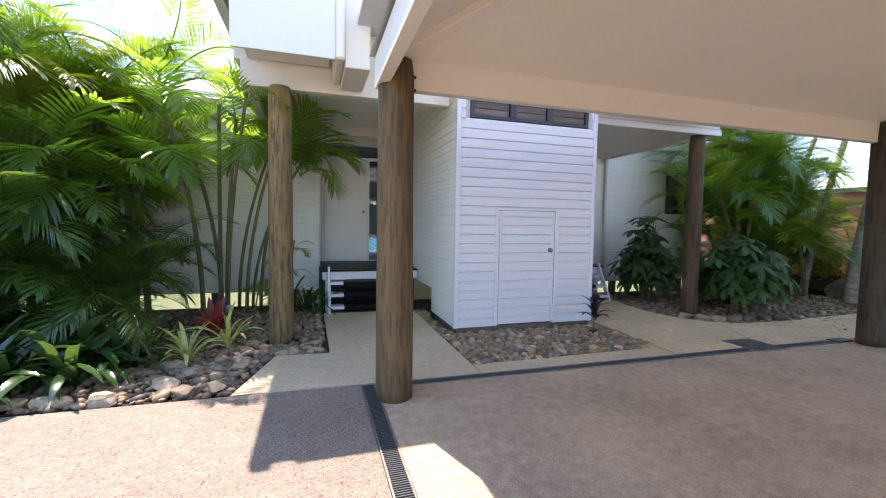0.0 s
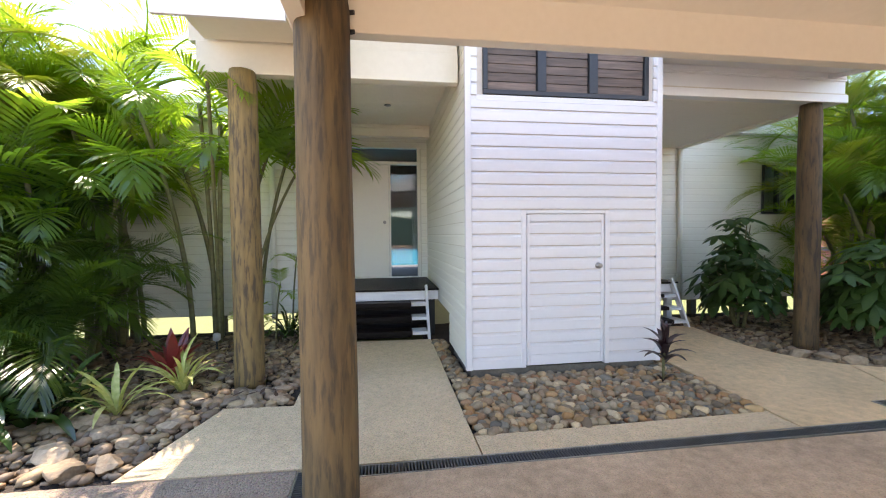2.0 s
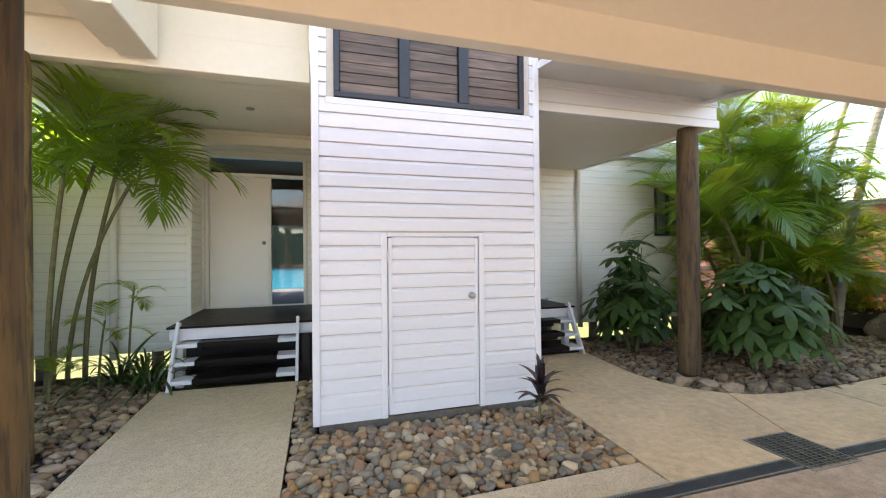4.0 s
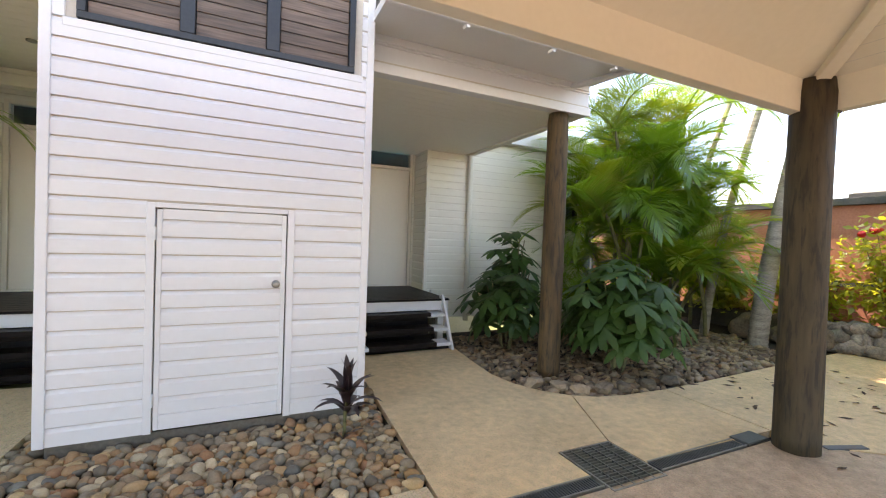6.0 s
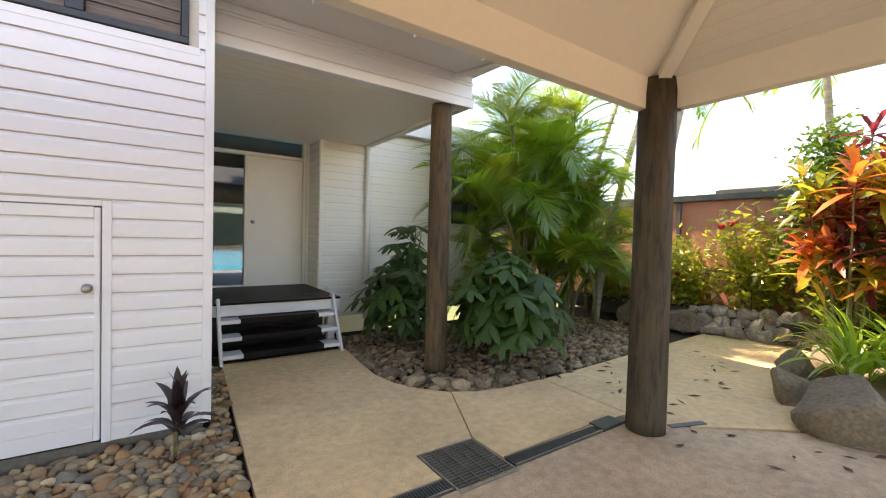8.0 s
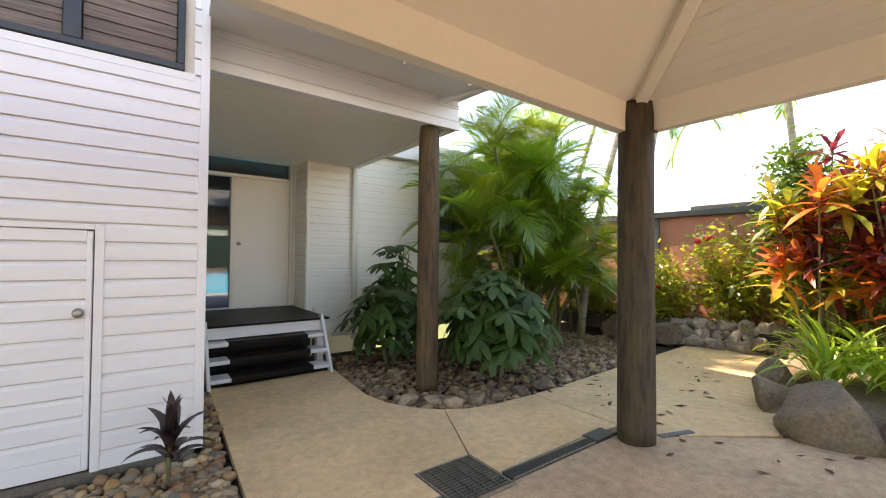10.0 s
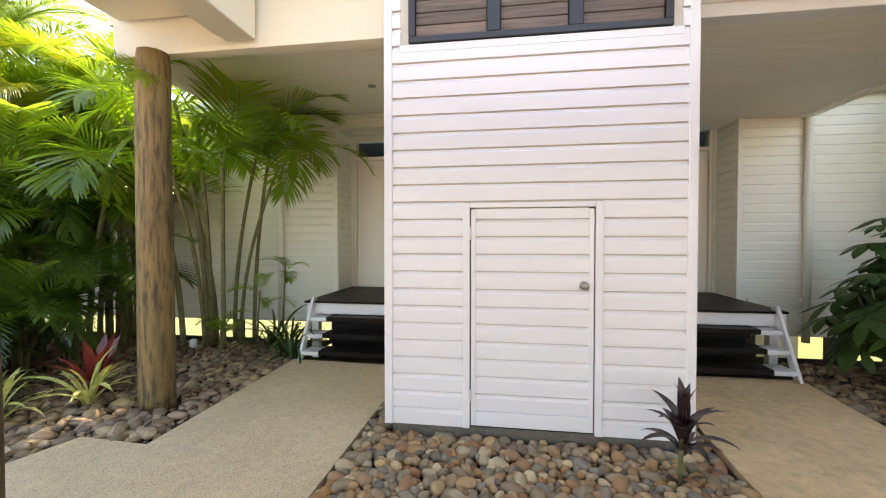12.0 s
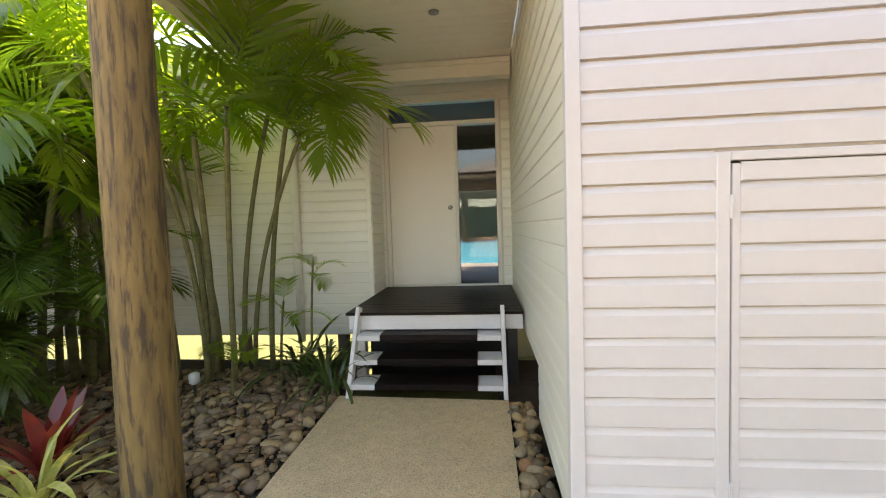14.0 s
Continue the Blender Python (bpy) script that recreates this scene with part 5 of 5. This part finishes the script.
tuft("bromeliad", -1.33, 5.55, 0.0, BROMB, 18, "red and purple bromeliad rosette among stones", "plant", "", 80, 1.25, 0.03)
CORD = [blade_mesh("leaf", 0.30, 0.034, e0, e1, M_CORDY, 0.35, 7, 0.5) for e0, e1 in ((82, 45), (62, -15), (40, -55))]
cordy = tuft("cordyline", 3.34, 4.82, -0.02, CORD[1:], 6, "small dark maroon cordyline in the pebbles", "plant", "", 81, 0.6, 0.02)
bm = bmesh.new()
tube(bm, [(0, 0, -0.04), (0.0, 0, 0.2), (0.015, 0, 0.36)], [0.016, 0.014, 0.01], 7)
part("stem", bm, M_STEM, cordy)
for k in range(20):
    a = k * 137.5
    piece("leaf", CORD[2 if k < 6 else 1 if k < 15 else 0], cordy, pose(0.01, 0, 0.18 + 0.009 * k, 0, -6 - (k % 3) * 5, a) @ Matrix.Diagonal((0.85 + 0.1 * (k % 3), 0.95, 0.9, 1)))
DIAN = [blade_mesh("leaf", 0.62, 0.013, e0, e1, M_LILY) for e0, e1 in ((78, -40), (60, -60), (86, 0))]
for i, (x, y, s) in enumerate(((-0.34, 7.15, 1.25), (-0.62, 7.3, 1.15), (-0.17, 6.92, 0.95))):
    tuft("flax_lily", x, y, -0.05, DIAN, 30, "dark arching flax lily beside the porch steps", "plant", "flax lilies", 84 + i, s, 0.08, 14)
BRIGHT = [blade_mesh("leaf", 0.75, 0.016, e0, e1, M_GRASSY) for e0, e1 in ((80, -20), (65, -45), (50, -50), (86, 15))]
for i, (x, y, s) in enumerate(((8.6, 2.72, 1.05), (9.0, 2.8, 1.05), (8.75, 2.3, 1.1), (9.2, 2.45, 1.0), (8.6, 1.85, 1.0))):
    tuft("strap_grass", x, y, 0.26, BRIGHT, 46, "bright green strappy grass clump in the raised bed", "plant", "strap grasses", 90 + i, s, 0.15, 14)


def palmate_mesh(seed, leaflets=8, length=0.2, material=M_SHRUB):
    """A hand of drooping oval leaflets on a stalk."""
    rnd = random.Random(seed)
    bm = bmesh.new()
    tube(bm, [(-0.18, 0, -0.03), (0, 0, 0)], [0.004, 0.003], 4, False)
    for k in range(leaflets):
        a = math.tau * k / leaflets + rnd.uniform(-0.15, 0.15)
        d = Vector((math.cos(a), math.sin(a), 0))
        ln = length * rnd.uniform(0.75, 1.1)
        dr = rnd.uniform(0.25, 0.65)
        pts = [d * ln * f - Vector((0, 0, dr * ln * f * f)) for f in (0.05, 0.3, 0.55, 0.8, 1.0)]
        w = [0.004, 0.024, 0.036, 0.027, 0]
        strip(bm, pts, [q * length / 0.2 for q in w], [(-d.y, d.x, 0)] * 5, -0.2)
    return mesh_of("leaf", bm, material, True)


HANDS = [palmate_mesh(k, 7, 0.25) for k in range(5)]


def umbrella_shrub(x, y, h, r, count, seed, label):
    rnd = random.Random(seed)
    t = thing("umbrella_shrub", label, "shrub", "umbrella shrubs", (x, y, -0.05))
    for k in range(7):
        a = k * 2.4
        bm = bmesh.new()
        tube(bm, [(0.05 * math.cos(a), 0.05 * math.sin(a), -0.02), (r * 0.3 * math.cos(a), r * 0.3 * math.sin(a), h * 0.45), (r * 0.55 * math.cos(a), r * 0.55 * math.sin(a), h * (0.7 + 0.25 * rnd.random()))], [0.016, 0.012, 0.007], 6)
        part("stem", bm, M_STEM, t)
    for k in range(count):
        f = (k + 0.5) / count
        el = math.asin(1 - 1.55 * f) if f < 0.95 else -0.5
        a = k * 2.39996 + rnd.uniform(-0.2, 0.2)
        q = rnd.uniform(0.62, 1.06)
        px, py, pz = r * q * math.cos(el) * math.cos(a), r * q * math.cos(el) * math.sin(a), h * 0.52 + h * 0.46 * q * math.sin(el)
        sc = rnd.uniform(0.8, 1.25)
        piece("leaf", HANDS[k % 5], t, Matrix.Translation((px, py, max(pz, 0.12))) @ pose(0, 0, 0, rnd.uniform(-12, 12), 28 - math.degrees(el) * 0.35 + rnd.uniform(-10, 10), math.degrees(a)) @ Matrix.Diagonal((sc, sc, sc, 1)))
    return t


umbrella_shrub(6.72, 5.42, 1.38, 0.62, 90, 61, "dense dark green umbrella-leaved shrub beside the post")
umbrella_shrub(6.0, 6.75, 1.2, 0.55, 52, 62, "dark glossy umbrella-leaved shrub by the steps")
umbrella_shrub(6.35, 7.2, 1.75, 0.35, 40, 63, "tall sparse umbrella-leaved shrub against the wall")
umbrella_shrub(7.3, 6.1, 1.0, 0.6, 80, 64, "dark umbrella-leaved shrub under the palms")


# croton canes
def rosette_mesh(seed, material, count=15, length=0.4, width=0.038):
    rnd = random.Random(seed)
    bm = bmesh.new()
    for k in range(count):
        a = k * 2.39996
        e = radians(75 - 95 * k / count + rnd.uniform(-10, 10))
        d = Vector((math.cos(a), math.sin(a), 0))
        ln = length * rnd.uniform(0.7, 1.1)
        pts = [(d * math.cos(e) + Vector((0, 0, math.sin(e)))) * ln * f - Vector((0, 0, 0.35 * ln * f * f)) - Vector((0, 0, 0.012 * k)) for f in (0, 0.3, 0.65, 1.0)]
        strip(bm, pts, [width * 0.3, width * 0.9, width, 0], [(-d.y, d.x, 0)] * 4, 0.25)
    return mesh_of("leaf_rosette", bm, material, True)


ROS = [rosette_mesh(k, m) for k, m in enumerate((M_CROTON, M_CROTONY, M_CROTON, M_CROTONY, M_HEDGE, M_MAROON, M_HEDGEG))]


def croton(x, y, z, h, canes_n, seed, label, kinds=(0, 2, 1, 4, 5, 5, 6)):
    rnd = random.Random(seed)
    t = thing("croton", label, "shrub", "crotons", (x, y, z))
    for c in range(canes_n):
        a = c * 2.4
        hh = h * rnd.uniform(0.55, 1.0)
        dx, dy = rnd.uniform(0.15, 0.55) * math.cos(a), rnd.uniform(0.15, 0.55) * math.sin(a)
        bm = bmesh.new()
        tube(bm, [(0.1 * math.cos(a), 0.1 * math.sin(a), -0.1), (dx * 0.6, dy * 0.6, hh * 0.5), (dx, dy, hh)], [0.02, 0.014, 0.008], 6)
        cn = part("cane", bm, M_STEM, t)
        for q in range(5):
            f = 1 - q * 0.13
            k = kinds[rnd.randrange(len(kinds))]
            sc = rnd.uniform(0.8, 1.3)
            off = 0.0 if q == 0 else rnd.uniform(0.05, 0.25)
            b = rnd.uniform(0, 6.28)
            piece("leaf_rosette", ROS[k], cn, pose(dx * f + off * math.cos(b), dy * f + off * math.sin(b), hh * f, rnd.uniform(-25, 25), rnd.uniform(-25, 25), rnd.uniform(0, 360)) @ Matrix.Diagonal((sc, sc, sc, 1)))
    return t


for i, (x, y, h, n) in enumerate(((9.95, 3.05, 3.1, 7), (10.5, 2.6, 3.0, 8), (9.8, 2.2, 2.4, 8), (9.3, 1.6, 2.2, 8), (10.4, 1.7, 2.9, 9), (9.9, 0.6, 2.5, 8))):
    croton(x, y, 0.25, h, n, 100 + i, "orange, yellow, green and maroon croton shrub in the raised bed")


def hedge_shrub(x, y, z, w, d, h, leaves, seed, material, label, flowers=0):
    """A loose shrub of many small leaves in clumps."""
    rnd = random.Random(seed)
    t = thing("hedge_shrub", label, "shrub", "fence shrubs", (x, y, z))
    bm = bmesh.new()
    tips = []
    for k in range(9):
        a = k * 2.4
        p2 = (w * rnd.uniform(0.2, 0.9) * math.cos(a), d * rnd.uniform(0.2, 0.9) * math.sin(a), h * rnd.uniform(0.55, 1.0))
        tube(bm, [(0.05 * math.cos(a), 0.05 * math.sin(a), -0.1), (p2[0] * 0.5, p2[1] * 0.5, p2[2] * 0.5), p2], [0.014, 0.01, 0.004], 5)
        tips += [(Vector(p2) * f) for f in (1.0, 0.85, 0.68, 0.5)]
    part("branch", bm, M_STEM, t)
    vs, fs = [], []
    for k in range(leaves):
        c = rnd.choice(tips) + Vector((rnd.gauss(0, 0.17), rnd.gauss(0, 0.17), rnd.gauss(0, 0.15)))
        if c.z < 0.05:
            continue
        m = Matrix.Translation(c) @ Euler((rnd.uniform(-0.9, 0.9), rnd.uniform(-0.9, 0.9), rnd.uniform(0, 6.3))).to_matrix().to_4x4()
        s = rnd.uniform(0.05, 0.1)
        b = len(vs)
        vs += [tuple(m @ Vector(q)) for q in ((0, 0, 0), (s * 0.6, s * 0.42, -0.005), (s * 1.7, 0, -0.02), (s * 0.6, -s * 0.42, -0.005))]
        fs += [(b, b + 1, b + 2, b + 3)]
    me = bpy.data.meshes.new("foliage")
    me.from_pydata(vs, [], fs)
    me.materials.append(material)
    ob = new("foliage", me)
    ob.parent = t
    tagged(ob, kind="stuff")
    for k in range(flowers):
        c = rnd.choice(tips)
        bm = bmesh.new()
        bmesh.ops.create_icosphere(bm, subdivisions=2, radius=0.05)
        for q in bm.verts:
            q.co *= 1 + 0.5 * noise.noise(q.co * 60 + Vector((k, 0, 0)))
        f = part("flower", bm, M_FLOWER, t, "round red flower head")
        f.location = c + Vector((rnd.uniform(-0.15, -0.05), rnd.uniform(-0.1, 0.1), 0.05))


for i in range(7):
    hedge_shrub(11.35 + 0.1 * (i % 3), -0.5 + i * 1.25, 0.0 if i > 3 else 0.2, 0.55, 0.75, 1.05 + 0.4 * (i * 2 % 3), 1900, 130 + i, M_HEDGE, "leafy fence shrub with red flower heads", 7 if i in (2, 3, 4) else 3)

hedge_shrub(11.3, 3.55, 0.25, 0.3, 0.4, 3.0, 5000, 141, M_HEDGEG, "tall dark leafy shrub climbing beside the fence palm", 2)

# ---- fence ----
fence = structure(new("fence"), "red-painted boundary fence with dark cap", "fence")
for i in range(14):
    boxes("panel", [(12.0, 12.06, -7 + i * 1.3 + 0.004, -7 + (i + 1) * 1.3 - 0.004, -0.1, 2.30)], M_FENCE, fence, "", 0.004)
for i in range(8):
    boxes("fence_post", [(11.93, 11.995, -7 + i * 2.6 - 0.04, -7 + i * 2.6 + 0.04, -0.1, 2.30)], M_FENCED, fence)
boxes("cap", [(11.9, 12.15, -7, 11.2, 2.302, 2.42)], M_FENCED, fence)
boxes("rail", [(11.94, 11.998, -7, 11.2, 0.9, 1.0)], M_FENCED, fence)
nb = tagged(new("neighbour_roof"), "grey-blue sheet roof beyond the fence", "roof")
boxes("roof_sheet", [(13.2, 18, -8, 5.8, 2.55, 2.66)], M_ROOF, nb)
boxes("gutter", [(13.05, 13.198, -8, 5.8, 2.45, 2.62)], M_FENCED, nb)
boxes("house_wall", [(13.9, 17.5, -7.8, 5.5, -1, 2.55)], M_FENCED, nb, "", 0)

# fallen leaves on the side path
rnd = random.Random(77)
bm = bmesh.new()
for k in range(70):
    x, y = (rnd.uniform(6.7, 9.3), rnd.uniform(3.5, 4.7)) if k < 45 else (rnd.uniform(5.5, 9), rnd.uniform(1.5, 3.3))
    a, s = rnd.uniform(0, 6.3), rnd.uniform(0.02, 0.045)
    c, n2 = math.cos(a), math.sin(a)
    bm.faces.new([bm.verts.new((x + c * u * s - n2 * v * s, y + n2 * u * s + c * v * s, w)) for u, v, w in ((-1.5, 0, 0.005), (0, -0.5, 0.008), (1.6, 0, 0.016), (0, 0.5, 0.012))])
tagged(part("fallen_leaves", bm, M_DRY), "scattered dry brown leaves on the concrete path", "leaves", kind="stuff")

bm = bmesh.new()
for k in range(900):
    x, y = (rnd.uniform(-3.0, -0.2), rnd.uniform(4.9, 7.4)) if k < 330 else (rnd.uniform(5.3, 9.6), rnd.uniform(5.0, 7.3))
    a, s = rnd.uniform(0, 6.3), rnd.uniform(0.015, 0.05)
    c, n2, z = math.cos(a), math.sin(a), rnd.uniform(0.015, 0.05)
    bm.faces.new([bm.verts.new((x + c * u * s - n2 * q * s, y + n2 * u * s + c * q * s, z + w)) for u, q, w in ((-1.5, 0, 0.0), (0, -0.4, 0.008), (1.6, 0, 0.02), (0, 0.4, 0.012))])
tagged(part("leaf_litter", bm, M_DRY), "brown leaf litter lying over the garden stones", "leaves", kind="stuff")

# small garden light among the stones
gl = thing("garden_light", "small pale blue garden light among the stones", "light", "", (-1.4, 6.85, -0.05))
bm = bmesh.new()
tube(bm, [(0, 0, 0), (0, 0, 0.12)], [0.012, 0.012], 8)
part("stake", bm, M_BLACK, gl)
bm = bmesh.new()
tube(bm, [(0, 0, 0.12), (0, 0, 0.14), (0, 0, 0.21), (0, 0, 0.225)], [0.02, 0.045, 0.045, 0.02], 14)
part("head", bm, M_ROOF, gl, "", True)
